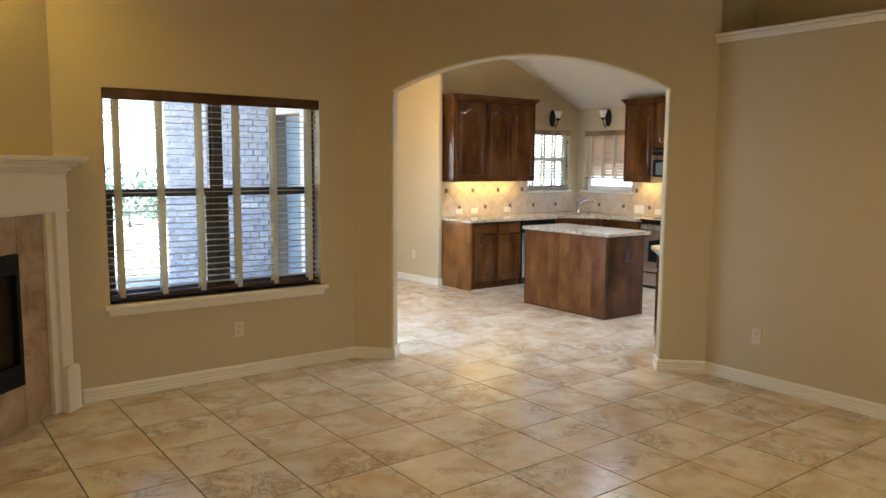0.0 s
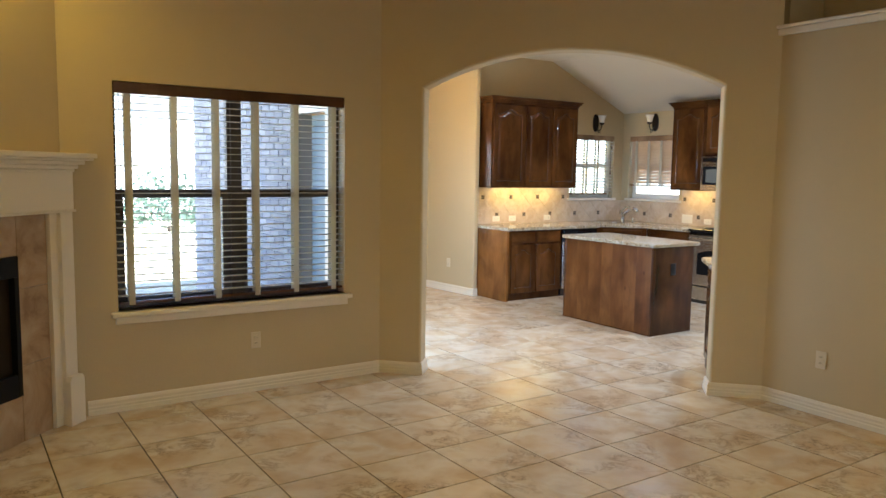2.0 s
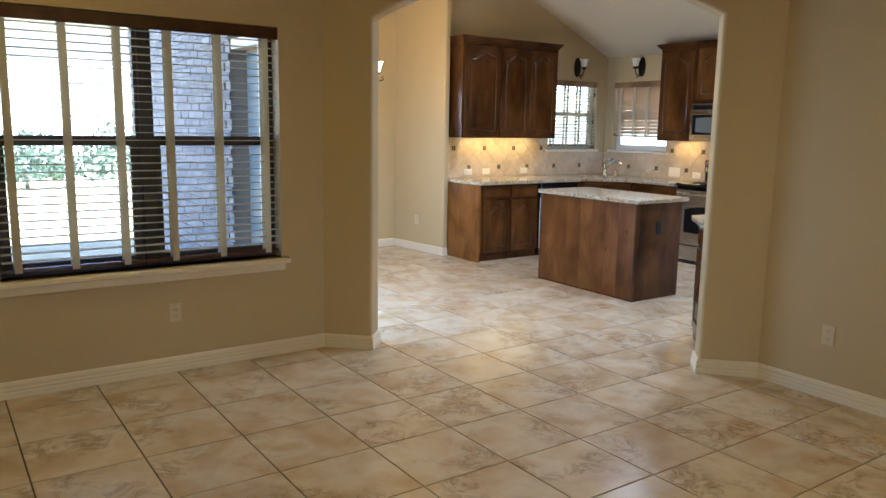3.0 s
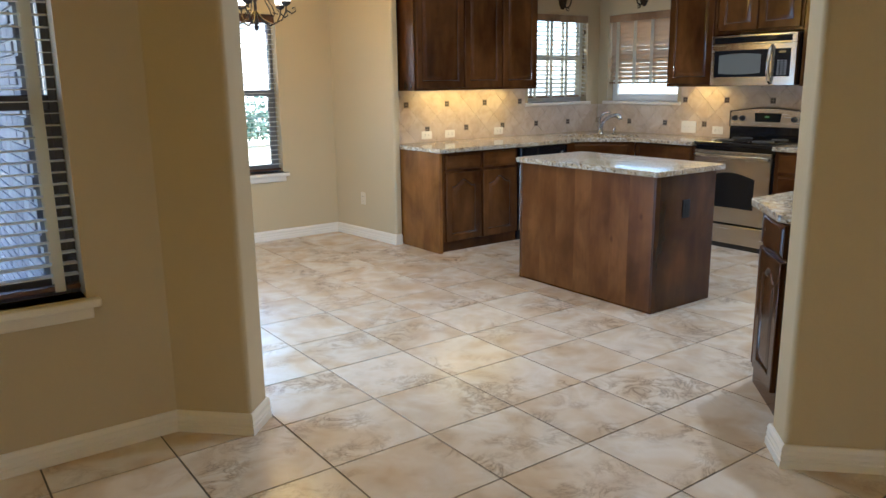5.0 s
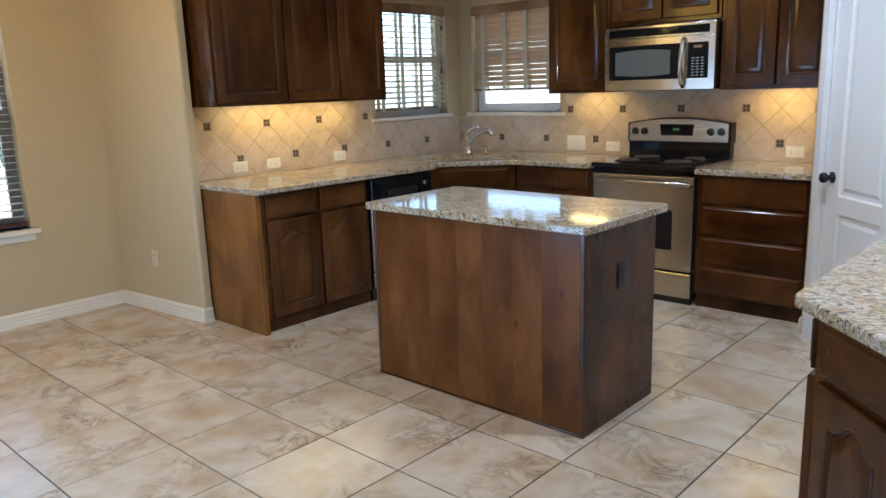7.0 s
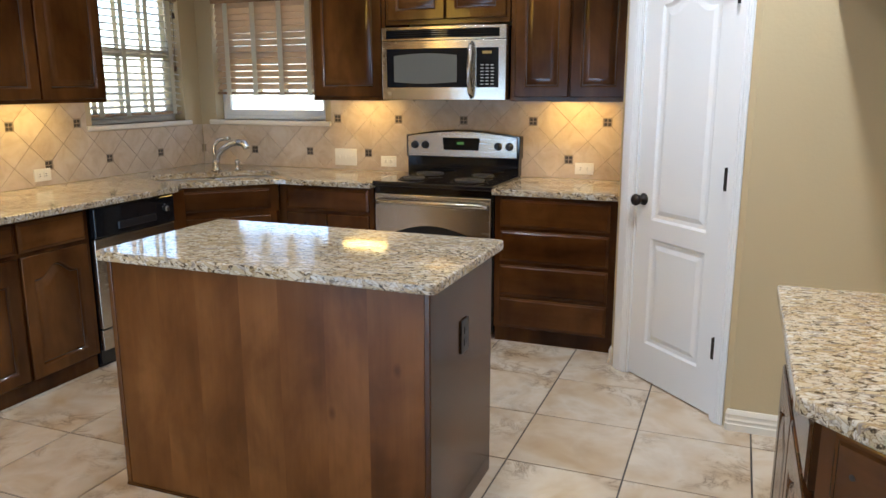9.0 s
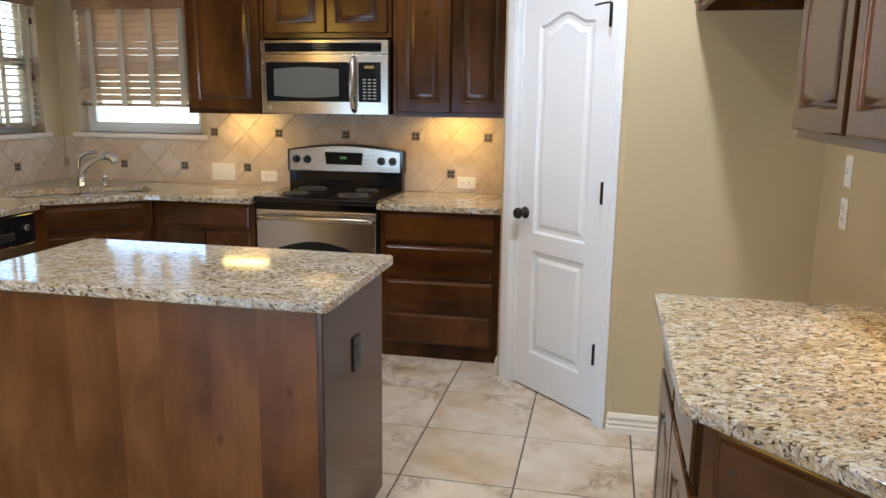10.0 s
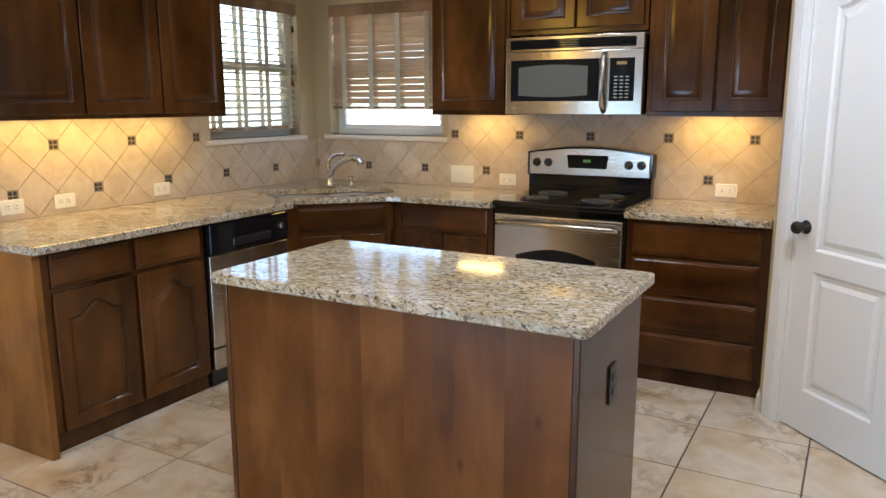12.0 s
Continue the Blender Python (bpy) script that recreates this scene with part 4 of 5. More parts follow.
def microwave(m):
    t = thing("microwave_oven", m, "stainless over-range microwave with a bowed door", "microwave")
    w, z0, z1 = 0.785, 1.393, 1.815
    bow = lambda x: -0.026 * math.sin(math.pi * min(max(x / w, 0), 1))

    def bowed(x0, x1, lo, hi, out, back, bev=0.0, k=14):
        """A plate that follows the bow of the front, standing out from it."""
        xs = [x0 + (x1 - x0) * i / k for i in range(k + 1)]
        return prism([(x, bow(x) - out) for x in xs] + [(x, bow(x) + back) for x in xs[::-1]], lo, hi, "z", bev)

    part("body", B(0, w, 0.03, 0.40, z0, z1, bev=0.003), ENAMEL, t)
    gr = part("vent_grille", bowed(0, w, z1 - 0.078, z1, 0.0, 0.03, 0.002), STEEL, t)
    part("vent_slot", bowed(0.03, w - 0.04, z1 - 0.066, z1 - 0.016, 0.0015, 0.004), VENTBLACK, gr)
    for i in range(4):
        part("louvre", bowed(0.03, w - 0.04, z1 - 0.062 + i * 0.012, z1 - 0.059 + i * 0.012, 0.004, 0.0), ENAMEL, gr)
    d = part("door", bowed(0, w, z0, z1 - 0.081, 0.0, 0.03, 0.003), STEEL, t)
    gl = part("door_glass", bowed(0.035, 0.555, z0 + 0.072, z1 - 0.125, 0.003, 0.003), BLACKGLASS, d)
    scr = bmesh.new()
    k = 14
    xs = [0.085 + 0.41 * i / k for i in range(k + 1)]
    low = [scr.verts.new((x, bow(x) - 0.0045, z0 + 0.104 - 0.010 * math.sin(math.pi * i / k))) for i, x in enumerate(xs)]
    high = [scr.verts.new((x, bow(x) - 0.0045, z1 - 0.165 + 0.012 * math.sin(math.pi * i / k))) for i, x in enumerate(xs)]
    for i in range(k):
        scr.faces.new((low[i], low[i + 1], high[i + 1], high[i]))
    part("viewing_screen", scr, SCREEN, gl, "grey meshed viewing window")
    pan = part("keypad", bowed(0.612, 0.742, z0 + 0.072, z1 - 0.125, 0.003, 0.003), BLACKGLASS, d)
    part("digits", bowed(0.648, 0.702, z1 - 0.160, z1 - 0.144, 0.0045, 0.0), ADIGIT, pan)
    for r in range(7):
        for c in range(3):
            part("key", bowed(0.637 + c * 0.03, 0.655 + c * 0.03, z0 + 0.088 + r * 0.018, z0 + 0.094 + r * 0.018, 0.0042, 0.0, k=1), KEY, pan)
    part("handle", tube([(0.585, bow(0.585) + 0.002, z0 + 0.02), (0.585, -0.045, z0 + 0.045), (0.585, -0.066, z0 + 0.11), (0.585, -0.071, z0 + 0.17), (0.585, -0.066, z0 + 0.23), (0.585, -0.045, z1 - 0.125), (0.585, bow(0.585) + 0.002, z1 - 0.10)], 0.016, 14), CHROME, d)
    part("badge", lathe([(0.014, 0), (0.014, 0.002)], 20), CHROME, d, m=pose(0.055, bow(0.055) - 0.001, z0 + 0.036, 90))


SCREEN = Mat("meshed_glass", 0.12, 0, (0.13, 0.13, 0.115), 0.15).m
KEY = Mat("printed_key", 0.5, 0, (0.35, 0.35, 0.33)).m
microwave(pose(8.29, 6.491, 0, 0, 0, -90))


# ---- pantry door ----
PD = pose(7.95, 4.985, 0, 0, 0, -135)
pd = thing("door_1", PD @ pose(0.128, 0, 0), "white two-panel pantry door with an arched top panel", "door", "", "structure")
W, Hh = 0.606, 2.028


def door_leaf(w, h, panels, thick=0.035):
    """A moulded door: panels (x0, x1, z0, z1, rise) sunk into its face."""
    bm = bmesh.new()
    xs = [panels[0][0], panels[0][1]]
    box(bm, 0, w, 0.010, thick, 0.008, h)
    box(bm, 0, xs[0], 0, 0.010, 0.008, h)
    box(bm, xs[1], w, 0, 0.010, 0.008, h)
    zs = sorted(panels, key=lambda p: p[2])
    z = 0.008
    for x0, x1, a, b, rise in zs:
        box(bm, x0, x1, 0, 0.010, z, a)
        z = b
    x0, x1, a, b, rise = zs[-1]
    k = 14
    tops = [(x1, h), (x0, h)] + [(x, zz) for x, zz in [(x0 + (x1 - x0) * i / k, b - rise + rise * (0.5 + 0.5 * math.cos(math.pi * (2 * i / k - 1) / 0.85) if abs(2 * i / k - 1) < 0.85 else 0)) for i in range(k + 1)]]
    join(bm, prism(tops, 0, 0.010, "y"))
    for x0, x1, a, b, rise in panels:
        ww, hh = x1 - x0, b - a
        steps = [(0.0, 0.0), (0.012, 0.008), (0.030, 0.009), (0.052, 0.003)]
        loops = []
        for i, y in steps:
            loops.append([bm.verts.new((x0 + x, y, a + zz)) for x, zz in outline(ww, hh, i, 14, rise)])
        n = len(loops[0])
        for p, q in zip(loops, loops[1:]):
            for i in range(n):
                bm.faces.new((p[i], p[(i + 1) % n], q[(i + 1) % n], q[i]))
        bm.faces.new(loops[-1])
    return bm


part("door_leaf", door_leaf(W, Hh, [(0.115, 0.49, 0.20, 0.74, 0.0), (0.115, 0.49, 0.83, 1.885, 0.048)]), WHITE, pd, m=pose(0.002, 0.012, 0))
part("door_knob", lathe([(0.030, 0), (0.030, 0.005), (0.012, 0.010), (0.011, 0.028), (0.024, 0.036), (0.029, 0.050), (0.024, 0.063), (0.010, 0.068)], 24), IRON, pd, m=pose(0.055, 0.012, 0.925, 90))
for z in (0.28, 1.033, 1.795):
    part("hinge", B(0.594, 0.616, -0.010, 0.012, z, z + 0.10, bev=0.003), IRON, pd)
part("hinge_stop", tube([(0.604, -0.006, 1.88), (0.604, -0.014, 1.895), (0.58, -0.03, 1.893), (0.535, -0.035, 1.888)], 0.0045, 8), IRON, pd)
for q in ((-0.0035, 0.0018, 0.0, 2.0295), (0.6085, 0.6135, 0.0, 2.0295), (-0.0035, 0.6135, 2.0295, 2.0365)):
    part("jamb", B(q[0], q[1], -0.0004, 0.10, q[2], q[3]), WHITE, pd)
cs = bmesh.new()
for a, b, z0, z1 in ((0.022, 0.125, 0, 2.12), (0.741, 0.818, 0, 2.12), (0.125, 0.741, 2.036, 2.12)):
    for o, e in ((0.010, 0.0), (0.014, 0.018), (0.018, 0.036), (0.021, 0.056)):
        box(cs, a + e * 0.5, b - e * 0.5, -o, -0.0005, z0, z1 - e * 0.3, 0.002, 1)
solid("door_casing", cs, WHITE, "white fluted casing round the pantry door", "trim", PD)


# ---- plates on the walls ----
def plate(m, w, h, label, kind="outlet", mat=None, dark=None):
    t = thing("wall_outlet" if kind == "outlet" else "light_switch", m, label, kind, "wall plates")
    mat = mat or PLATE
    p = part("cover_plate", B(-w / 2, w / 2, -0.006, 0, -h / 2, h / 2, bev=0.003), mat, t)
    wide = w > h
    if kind == "outlet":
        for s in (-1, 1):
            x, z = (s * 0.021, 0) if wide else (0, s * 0.021)
            r = part("receptacle", B(x - 0.014, x + 0.014, -0.009, -0.006, z - 0.014, z + 0.014, bev=0.002), mat, p)
            for q in (-1, 1):
                dx, dz = (0, q * 0.006) if wide else (q * 0.006, 0)
                part("slot", B(x + dx - (0.005 if wide else 0.0012), x + dx + (0.005 if wide else 0.0012), -0.0096, -0.0088, z + dz - (0.0012 if wide else 0.005), z + dz + (0.0012 if wide else 0.005)), DARKPLASTIC, r)
    else:
        n = max(1, round(w / 0.06)) if wide or w > 0.09 else 1
        for i in range(n):
            x = (i - (n - 1) / 2) * 0.046
            part("toggle", B(x - 0.005, x + 0.005, -0.016, -0.006, -0.010, 0.010, bev=0.003), mat, p)


plate(pose(2.134, 5.449, 0.367), 0.072, 0.116, "beige outlet plate low on the living room wall", mat=BEIGE)
plate(pose(5.129, 3.033, 0.373, 0, 0, -90), 0.072, 0.116, "beige outlet plate low on the ledge wall", mat=BEIGE)
plate(pose(5.8705, 8.55, 0.38, 0, 0, -84.1), 0.072, 0.116, "beige outlet plate low in the dining nook", mat=BEIGE)
for x in (6.361, 6.633, 7.243):
    plate(pose(x, YL - 0.0085, 0.973), 0.116, 0.072, "almond outlet plate lying flat on the tiled splashback")
for y in (6.644, 5.31):
    plate(pose(XR - 0.0085, y, 0.973, 0, 0, -90), 0.116, 0.072, "almond outlet plate lying flat on the tiled splashback")
plate(pose(XR - 0.0085, 6.972, 0.993, 0, 0, -90), 0.17, 0.116, "almond triple switch plate on the tiled splashback", "switch")
plate(pose(6.325, 5.2495, 0.648), 0.072, 0.116, "black outlet plate on the island end", "outlet", DARKPLASTIC)
plate(pose(7.005, 3.6005, 1.245, 0, 0, 180), 0.072, 0.116, "cream blank plate on the alcove wall", "switch")
plate(pose(7.008, 3.6005, 1.09, 0, 0, 180), 0.072, 0.116, "cream outlet plate on the alcove wall")


# ---- fireplace ----
FP = pose(-0.555, 3.955, 0, 0, 0, 45)     # x along the corner wall, ending at the window wall
fp = thing("fireplace", FP @ pose(1.25, 0, 0), "corner fireplace with cream mantel and stone tile surround", "fireplace")


def F(*a, **k):
    """A box in the corner wall's own coordinates, moved to the fireplace's middle."""
    x0, x1, *rest = a
    return B(x0 - 1.25, x1 - 1.25, *rest, **k)


def tile_row(x0, x1, z0, z1, nx, nz):
    for i in range(nx):
        for j in range(nz):
            a, b = x0 + (x1 - x0) * i / nx, x0 + (x1 - x0) * (i + 1) / nx
            c, d = z0 + (z1 - z0) * j / nz, z0 + (z1 - z0) * (j + 1) / nz
            part("surround_tile", F(a + 0.0015, b - 0.0015, -0.022, -0.002, c + 0.0015, d - 0.0015, bev=0.002), SURROUND, fp)


tile_row(1.70, 1.935, 0.0, 1.32, 1, 3)
tile_row(0.565, 0.80, 0.0, 1.32, 1, 3)
tile_row(0.80, 1.70, 1.067, 1.32, 2, 1)
tile_row(0.80, 1.70, 0.0, 0.27, 2, 1)
part("surround_backing", F(0.565, 0.80, -0.012, 0.0, 0, 1.32), SPLASHGROUT, fp)
part("surround_backing", F(1.70, 1.935, -0.012, 0.0, 0, 1.32), SPLASHGROUT, fp)
for a, b, c, d in ((0.40, 0.565, 0.40, 0.505), (1.935, 2.095, 1.99, 2.095)):
    lg = part("mantel_leg", F(a, b, -0.048, 0, 0.0, 1.31, bev=0.004), TRIM, fp)
    part("leg_front", F(c, d, -0.078, -0.048, 0.0, 1.31, bev=0.004), TRIM, lg)
    plinth = [(c - 0.012 - 1.25, 0), (d + 0.012 - 1.25, 0), (d + 0.012 - 1.25, 0.275), (d - 0.005 - 1.25, 0.305), (c + 0.005 - 1.25, 0.305), (c - 0.012 - 1.25, 0.275)]
    part("plinth", prism(plinth, -0.115, -0.0785, "y", 0.004), TRIM, lg)
part("bead", F(0.392, 2.108, -0.096, 0, 1.297, 1.312, bev=0.005), TRIM, fp)
part("frieze", F(0.40, 2.10, -0.085, 0, 1.310, 1.565, bev=0.004), TRIM, fp)
sh = bmesh.new()
for o, a, b in ((0.093, 1.535, 1.555), (0.108, 1.555, 1.580), (0.135, 1.580, 1.605), (0.170, 1.605, 1.620), (0.185, 1.620, 1.648)):
    box(sh, 0.40 - 1.25 - (o - 0.085), 2.10 - 1.25 + (o - 0.085), -o, 0, a, b, 0.006)
part("mantel_shelf", sh, TRIM, fp)
hood = bmesh.new()
box(hood, 0.80 - 1.25, 1.70 - 1.25, -0.03, 0.01, 0.95, 1.067, 0.003)
box(hood, 0.80 - 1.25, 0.835 - 1.25, -0.03, 0.01, 0.27, 0.95, 0.003)
box(hood, 1.665 - 1.25, 1.70 - 1.25, -0.03, 0.01, 0.27, 0.95, 0.003)
box(hood, 0.835 - 1.25, 1.665 - 1.25, -0.03, 0.01, 0.27, 0.40, 0.003)
part("firebox_frame", hood, BLACKMETAL, fp, "matt black metal firebox frame")
part("firebox_back", F(0.80, 1.70, 0.50, 0.53, 0.25, 1.10), SOOT, fp, "sooty firebrick lining")
part("firebox_side", F(0.77, 0.812, 0.0, 0.50, 0.27, 1.07), SOOT, fp)
part("firebox_side", F(1.688, 1.73, 0.0, 0.50, 0.27, 1.07), SOOT, fp)
part("firebox_floor", F(0.77, 1.73, 0.0, 0.50, 0.24, 0.27), SOOT, fp)
part("firebox_roof", F(0.77, 1.73, 0.0, 0.50, 1.07, 1.10), SOOT, fp)
gr = part("log_grate", tube([(-0.3, 0.15, 0.36), (-0.3, 0.40, 0.36)], 0.01, 8), BLACKMETAL, fp)
for x in (-0.18, -0.06, 0.06, 0.18, 0.3):
    part("grate_bar", tube([(x, 0.12, 0.45), (x, 0.15, 0.36), (x, 0.40, 0.36), (x, 0.43, 0.44)], 0.009, 8), BLACKMETAL, gr)
part("gas_pipe", tube([(-0.35, 0.2, 0.33), (0.1, 0.22, 0.33), (0.3, 0.22, 0.35)], 0.012, 8), BLACKMETAL, fp)
solid("wall_chase", B(0.55, 1.95, 0.53, 0.56, -0.1, 1.5), SOOT, "dark chase behind the firebox", "wall", FP)


# ---- lamps ----
def bell(r0=0.028, r1=0.062, h=0.10):
    bm = lathe([(r0, 0), (r0 + 0.008, 0.02), (r0 + 0.012, 0.05), (r1 - 0.010, h - 0.02), (r1, h), (r1 - 0.004, h), (r1 - 0.015, h - 0.022), (r0 + 0.006, 0.05), (r0 - 0.004, 0.012)], 24)
    return bm


def sconce(m):
    t = thing("wall_sconce", m, "dark iron wall sconce with a frosted glass bell shade", "sconce", "sconces above the kitchen windows")
    k = 24
    part("back_plate", prism([(0.055 * math.cos(2 * math.pi * i / k), 0.125 * math.sin(2 * math.pi * i / k)) for i in range(k)], -0.02, 0, "y", 0.006), IRON, t)
    part("arm", tube([(0, -0.02, -0.05), (0.0, -0.06, -0.11), (0.0, -0.11, -0.10), (0.0, -0.13, -0.055), (0.0, -0.13, -0.03)], 0.007, 10), IRON, t)
    part("scroll", tube([(0, -0.06, -0.11), (0.0, -0.075, -0.14), (0, -0.10, -0.145), (0, -0.105, -0.12), (0, -0.085, -0.115)], 0.005, 8), IRON, t)
    part("cup", lathe([(0.008, -0.035), (0.030, -0.025), (0.034, -0.005), (0.028, 0.0)], 18), IRON, t, m=pose(0, -0.13, 0))
    part("shade", bell(), SHADE, t, m=pose(0, -0.13, -0.002))


sconce(pose(8.11, YL - 0.001, 2.30))
sconce(pose(XR - 0.001, 7.59, 2.31, 0, 0, -90))


def chandelier(m):
    t = thing("chandelier", m, "dark iron scrolled chandelier with frosted bell shades", "chandelier")
    part("stem", lathe([(0.012, -0.02), (0.02, 0.0), (0.012, 0.02), (0.010, 0.12), (0.022, 0.16), (0.026, 0.20), (0.012, 0.25), (0.009, 0.40), (0.016, 0.43), (0.006, 0.47), (0.006, 1.17)], 16), IRON, t)
    part("finial", lathe([(0.003, -0.075), (0.010, -0.065), (0.018, -0.045), (0.010, -0.030), (0.022, -0.018), (0.012, 0.0)], 16), IRON, t)
    part("canopy", lathe([(0.0065, 1.10), (0.055, 1.15), (0.060, 1.175)], 24), IRON, t)
    for i in range(5):
        a = pose(0, 0, 0, 0, 0, 72 * i + 20)
        arm = part("arm", tube([a @ Vector(p) for p in ((0.01, 0, 0.06), (0.06, 0, 0.0), (0.13, 0, -0.03), (0.20, 0, -0.005), (0.235, 0, 0.05), (0.24, 0, 0.09))], 0.0055, 8), IRON, t)
        part("scroll", tube([a @ Vector(p) for p in ((0.02, 0, 0.20), (0.08, 0, 0.16), (0.13, 0, 0.09), (0.15, 0, 0.04), (0.17, 0, 0.035), (0.18, 0, 0.055), (0.165, 0, 0.065))], 0.004, 8), IRON, arm)
        part("scroll", tube([a @ Vector(p) for p in ((0.24, 0, 0.06), (0.28, 0, 0.035), (0.31, 0, 0.05), (0.305, 0, 0.075), (0.285, 0, 0.07))], 0.005, 8), IRON, arm)
        part("cup", lathe([(0.008, 0.085), (0.030, 0.10), (0.034, 0.115), (0.028, 0.12)], 16), IRON, arm, m=a @ pose(0.24, 0, 0))
        part("shade", bell(), LITSHADE, arm, "lit frosted glass bell shade", m=a @ pose(0.24, 0, 0.118))
    lamp("chandelier_lamp", "POINT", m @ pose(0, 0, 0.33), 7.5, (1.0, 0.57, 0.07), 0.25)


chandelier(pose(4.49, 7.57, 1.90))

# ---- outside ----
# the deep southern overhang is added unseen, to keep sun out of the living room
solid("roof", prism([(-1.0, -6.2), (9.4, -6.2), (9.4, 9.9), (2.4, 9.9), (2.4, 6.1), (-1.0, 6.1)], CEILZ + 0.12, CEILZ + 0.25), ROOFING, "weathered shingle roof over the house with an added sun-blocking overhang", "roof")
solid("ground", B(-60, 70, -60, 90, -0.35, -0.16), LAWN, "dry pale lawn round the house", "ground")
solid("patio", B(-3.5, 2.94, 5.66, 9.4, -0.158, -0.06), CONCRETE, "pale concrete patio outside the window", "patio")

bwall = thing("brick_wall", pose(2.80, 6.30, 0), "weathered brick wall of the dining room outside", "brick wall", "", "structure")
part("mortar_bed", B(0.012, 0.14, 0, 3.1, -0.16, 3.1), MORTAR, bwall)
bme = mesh_of("brick", B(0, 0.03, 0, 0.195, 0, 0.058, bev=0.003, seg=1), BRICK)
rows = [(r, c) for r in range(40) for c in range(15)]
for r, c in rows:
    z = 0.02 + r * 0.069
    y = c * 0.207 - (0.1035 if r % 2 else 0)
    if y < 0 or y > 2.9 or z > 2.35 or z < 0.35:
        continue
    o = new("brick", bme)
    o.parent = bwall
    o.matrix_basis = pose(random.uniform(-0.002, 0.002), y, z)
rest = bmesh.new()
for r, c in rows:
    z, y = 0.02 + r * 0.069, c * 0.207 - (0.1035 if r % 2 else 0)
    if (z > 2.35 or z < 0.35) and 0 <= y <= 2.9:
        box(rest, 0, 0.03, y, y + 0.195, z, z + 0.058)
tagged(part("bricks", rest, BRICK, bwall), kind="stuff")
dd = thing("patio_door", pose(2.92, 5.66, 0), "blue-grey painted patio door in its recess", "door", "", "structure")
part("door_leaf", B(0.0, 0.04, 0.12, 0.60, -0.1, 2.02, bev=0.004), GREYPAINT, dd)
part("door_frame", prism([(0.0, -0.1), (0.12, -0.1), (0.12, 2.03), (0.64, 2.03), (0.64, 2.10), (0.0, 2.10)], -0.10, 0.0, "x"), TRIM, dd)


nb = thing("neighbouring_house", pose(4.0, 26.0, -0.16), "pale sided neighbouring house beyond the lawn", "house")
part("wall", B(-14, 14, 0, 6, 0, 4.6), PALESIDING, nb)
for i in range(24):
    part("siding_board", B(-14, 14, -0.03, 0.0, 0.15 + i * 0.185, 0.32 + i * 0.185, bev=0.006, seg=1), PALESIDING, nb)
part("roof", prism([(-0.8, 4.5), (3.0, 6.6), (6.8, 4.5), (6.8, 4.7), (3.0, 6.8), (-0.8, 4.7)], -14.6, 14.6, "x"), ROOFING, nb)
for x in (-9.0, -3.5, 0.6, 4.6, 9.5):
    wi = part("window", B(x, x + 1.1, -0.06, 0.02, 1.9, 3.4), FARGLASS, nb)
    fr = bmesh.new()
    for q in ((x - 0.08, x, 1.85, 3.45), (x + 1.1, x + 1.18, 1.85, 3.45), (x, x + 1.1, 1.82, 1.9), (x, x + 1.1, 3.4, 3.48), (x + 0.52, x + 0.58, 1.9, 3.4)):
        box(fr, q[0], q[1], -0.09, 0.0, q[2], q[3])
    part("window_frame", fr, TRIM, wi)


def shrub(m, r, n, label):
    t = thing("shrub", m, label, "shrub", "shrubs along the lawn")
    bm = bmesh.new()
    for i in range(n):
        d = Vector((random.gauss(0, 1), random.gauss(0, 1), abs(random.gauss(0, 0.7)))).normalized() * r * random.uniform(0.45, 1.0)
        q = Euler((random.uniform(0, 6), random.uniform(0, 6), random.uniform(0, 6))).to_matrix()
        s = random.uniform(0.05, 0.12)
        vs = [bm.verts.new(d + q @ Vector(p) * s + Vector((0, 0, 0.25))) for p in ((-1, 0, 0), (0, -0.5, 0.1), (1, 0, 0), (0, 0.5, 0.1))]
        bm.faces.new(vs)
    part("crown", bm, LEAF, t)
    part("trunk", lathe([(0.05, -0.02), (0.035, 0.25), (0.02, 0.5)], 8), BARK, t)


for x, y, r in ((-2.2, 21, 1.3), (0.4, 22.0, 1.4), (3.0, 21.5, 1.2), (5.4, 21.5, 1.5), (7.0, 20.5, 1.3), (8.8, 22, 1.4), (10.6, 21.5, 1.3)):
    shrub(pose(x, y, -0.16), r, 1100, "leafy green shrub at the edge of the lawn")

# ---- splashback, piece by piece ----
D = 0.463


def clip_poly(poly, lo, hi):
    for axis in (0, 1):
        for sign, lim in ((1, lo[axis]), (-1, hi[axis])):
            out = []
            for i, p in enumerate(poly):
                q = poly[(i + 1) % len(poly)]
                a, b = sign * (p[axis] - lim), sign * (q[axis] - lim)
                if a >= 0:
                    out.append(p)
                if (a >= 0) != (b >= 0):
                    s = a / (a - b)
                    out.append((p[0] + (q[0] - p[0]) * s, p[1] + (q[1] - p[1]) * s))
            poly = out
            if len(poly) < 3:
                return []
    return poly


def area(p):
    return abs(sum(p[i][0] * p[(i + 1) % len(p)][1] - p[(i + 1) % len(p)][0] * p[i][1] for i in range(len(p)))) / 2


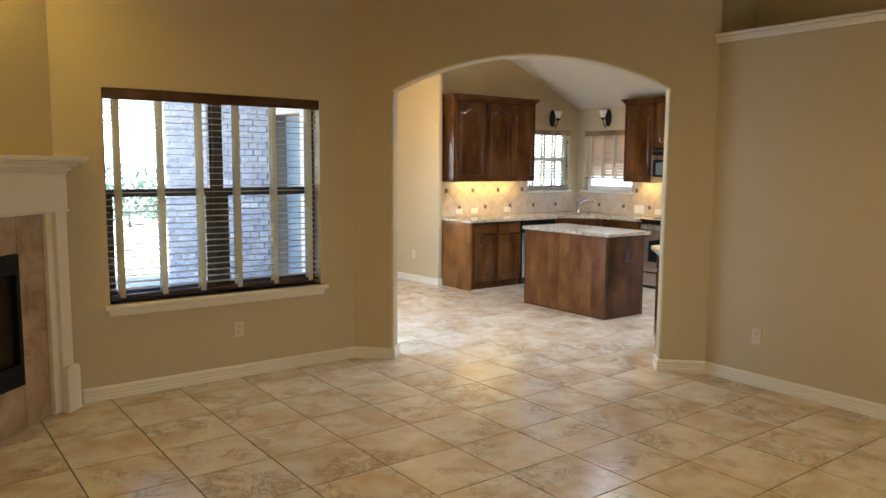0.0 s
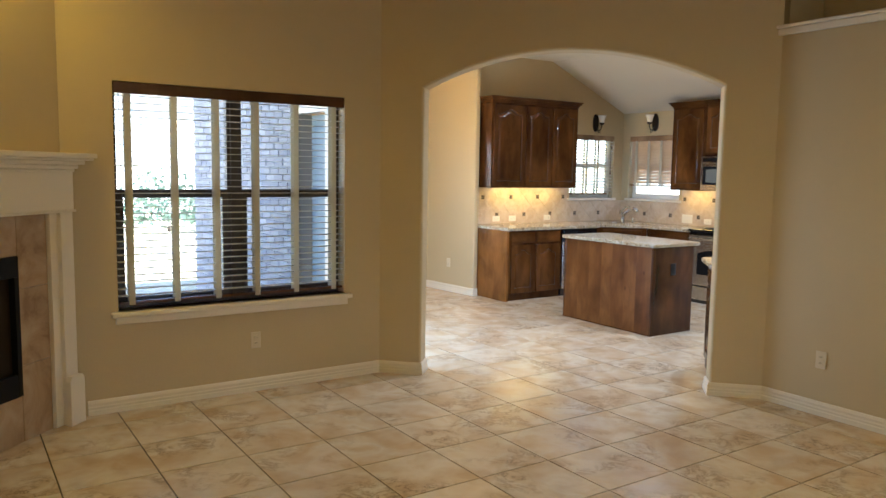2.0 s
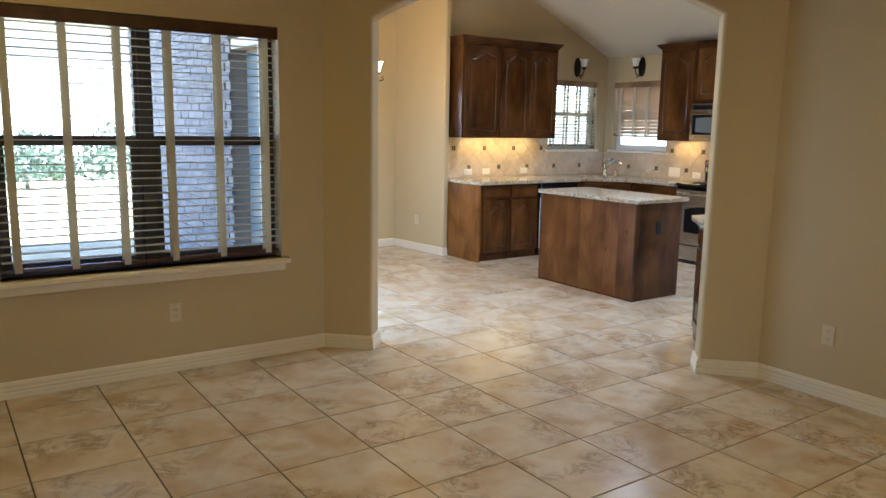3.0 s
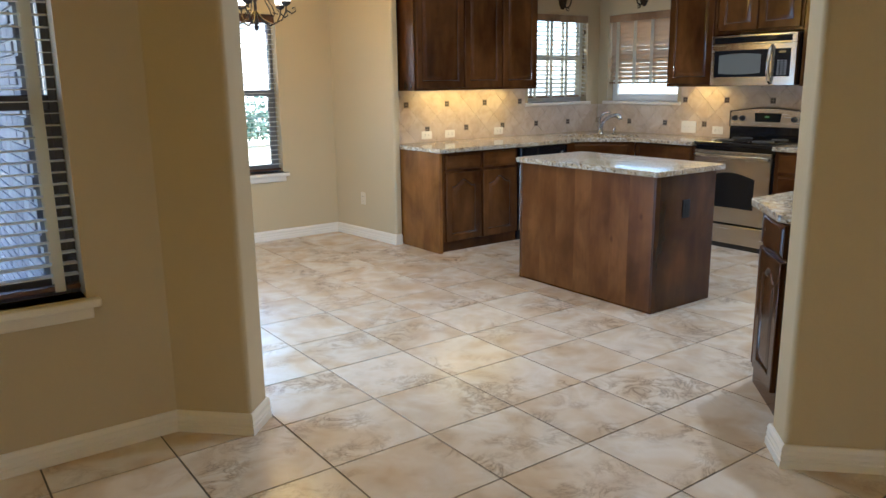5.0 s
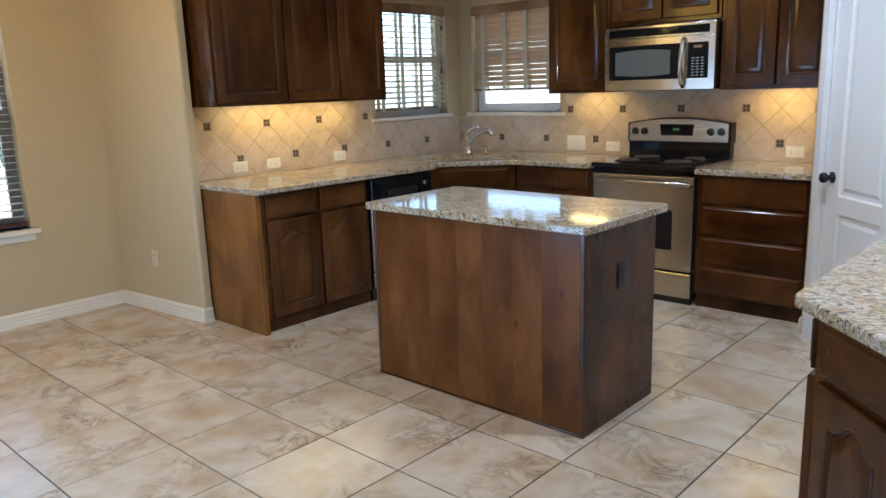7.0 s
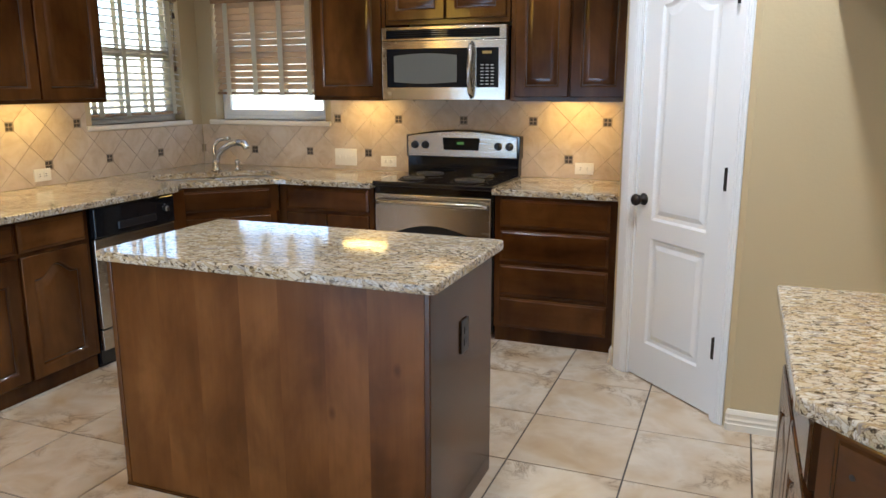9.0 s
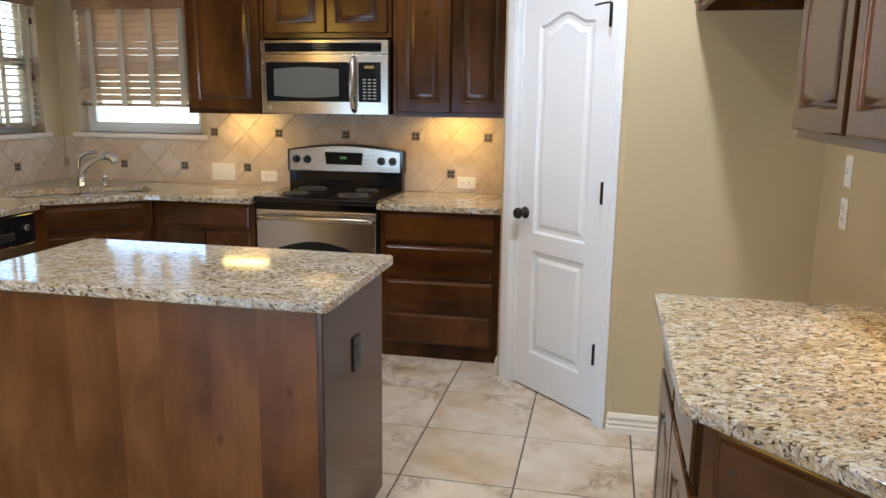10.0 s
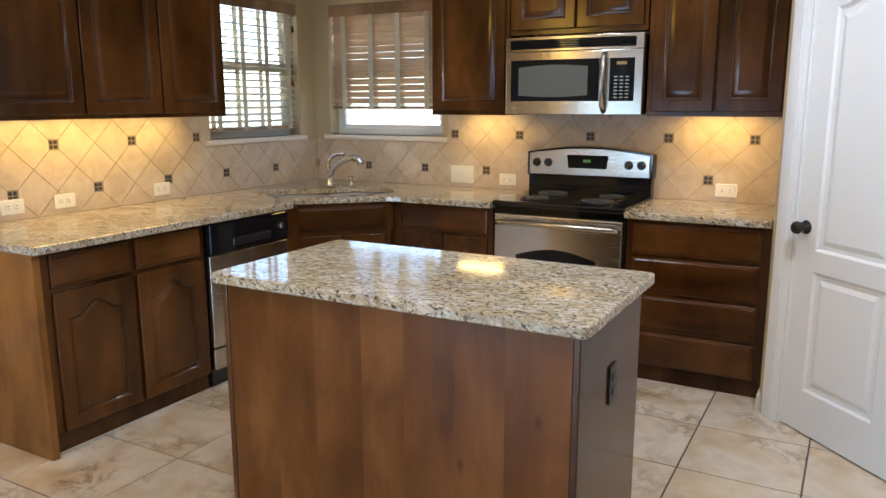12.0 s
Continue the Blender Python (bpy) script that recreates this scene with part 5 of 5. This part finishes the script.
def splashback(name, m, length, zones, phase, label):
    """Diagonal tiles with small mosaics at their corners; local x along the wall, face towards -y. zones: (x0, x1, z0, z1)."""
    t = thing(name, m, label, "splashback", "", "structure")
    bed = bmesh.new()
    for x0, x1, z0, z1 in zones:
        box(bed, x0, x1, -0.004, -0.0005, z0, z1)
    part("grout_bed", bed, SPLASHGROUT, t)
    h, g, c = D / 4, 0.0020, 0.0265
    inset = lambda a, b: (b == 0 and a % 4 == 0) or (b == -2 and a % 4 == 2)
    for a in range(-16, int(length / h) + 5):
        for b in range(-5, 4):
            if (a + b) % 2 == 0:
                continue
            cx, cz, d = phase + a * h, 1.256 + b * h, h - g
            shape = []
            for ux, uz in ((-1, 0), (0, -1), (1, 0), (0, 1)):
                px, pz = cx + ux * d, cz + uz * d
                if inset(a + ux, b + uz):
                    shape += [(px - ux * c + uz * c, pz - uz * c - ux * c), (px - ux * c - uz * c, pz - uz * c + ux * c)]
                else:
                    shape.append((px, pz))
            mx, mz = cx, cz
            shape.sort(key=lambda p: math.atan2(p[1] - mz, p[0] - mx))
            for x0, x1, z0, z1 in zones:
                p = clip_poly(shape, (x0, z0), (x1, z1))
                if len(p) >= 3 and area(p) > 1.5e-4:
                    part("splash_tile", prism(p, -0.0085, -0.003, "y"), SPLASH, t)
    s = 0.0215
    for a in range(-16, int(length / h) + 5):
        for b in (0, -2):
            cx, cz = phase + a * h, 1.256 + b * h
            if not inset(a, b) or not any(x0 + s < cx < x1 - s and z0 + s < cz < z1 - s for x0, x1, z0, z1 in zones):
                continue
            for p in (-1, 1):
                for q in (-1, 1):
                    o = new("mosaic_piece", MOS)
                    o.parent = t
                    o.matrix_basis = pose(cx + p * s * 0.54, 0, cz + q * s * 0.54)


MOS = mesh_of("mosaic_piece", B(-0.0092, 0.0092, -0.0070, -0.003, -0.0092, 0.0092, bev=0.0015, seg=1), MOSAIC)
splashback("splashback_sink", pose(6.08, YL, 0), 2.61, [(-0.06, 1.52, 0.909, 1.384), (1.52, 2.60, 0.909, 1.20)], 6.605 - 6.08, "beige diagonal stone tile splashback with bronze insets")
splashback("splashback_range", pose(XR, YL, 0, 0, 0, -90), 3.2, [(0.012, 1.11, 0.909, 1.20), (1.11, 3.185, 0.909, 1.384)], YL - 7.031, "beige diagonal stone tile splashback with bronze insets")

# ---- floor, tile by tile ----
floor = tagged(part("floor", B(-0.7, 9.0, -3.2, 9.45, -0.14, -0.004), GROUT), "dark grout bed of the tiled floor", "floor", "", "structure")
P, GX, GY = 0.46, 7.65, 5.21


def tile_mesh():
    h = (P - 0.007) / 2
    bm = bmesh.new()
    steps = [(h, -0.006), (h, -0.0008), (h - 0.0008, 0.0)]
    loops = [[bm.verts.new((sx * r, sy * r, z)) for sx, sy in ((-1, -1), (1, -1), (1, 1), (-1, 1))] for r, z in steps]
    for a, b in zip(loops, loops[1:]):
        for i in range(4):
            bm.faces.new((a[i], a[(i + 1) % 4], b[(i + 1) % 4], b[i]))
    bm.faces.new(loops[-1])
    return bm


TM = mesh_of("floor_tile", tile_mesh(), TILE)
far = bmesh.new()
for i in range(-19, 4):
    for j in range(-19, 10):
        x, y = GX + P * (i + 0.5), GY + P * (j + 0.5)
        if x < -0.7 or x > 8.9 or y < -3.2 or y > 9.3 or (y > 5.6 and x < 2.95):
            continue
        if x > 0.4 and y > 1.7 and not (x > 5.4 and y < 3.4):
            o = new("floor_tile", TM)
            o.parent = floor
            o.matrix_basis = pose(x, y, 0, 0, 0, 90 * random.randrange(4))
        else:
            join(far, tile_mesh(), pose(x, y, 0))
tagged(part("floor_tiles", far, TILE, floor), kind="stuff")
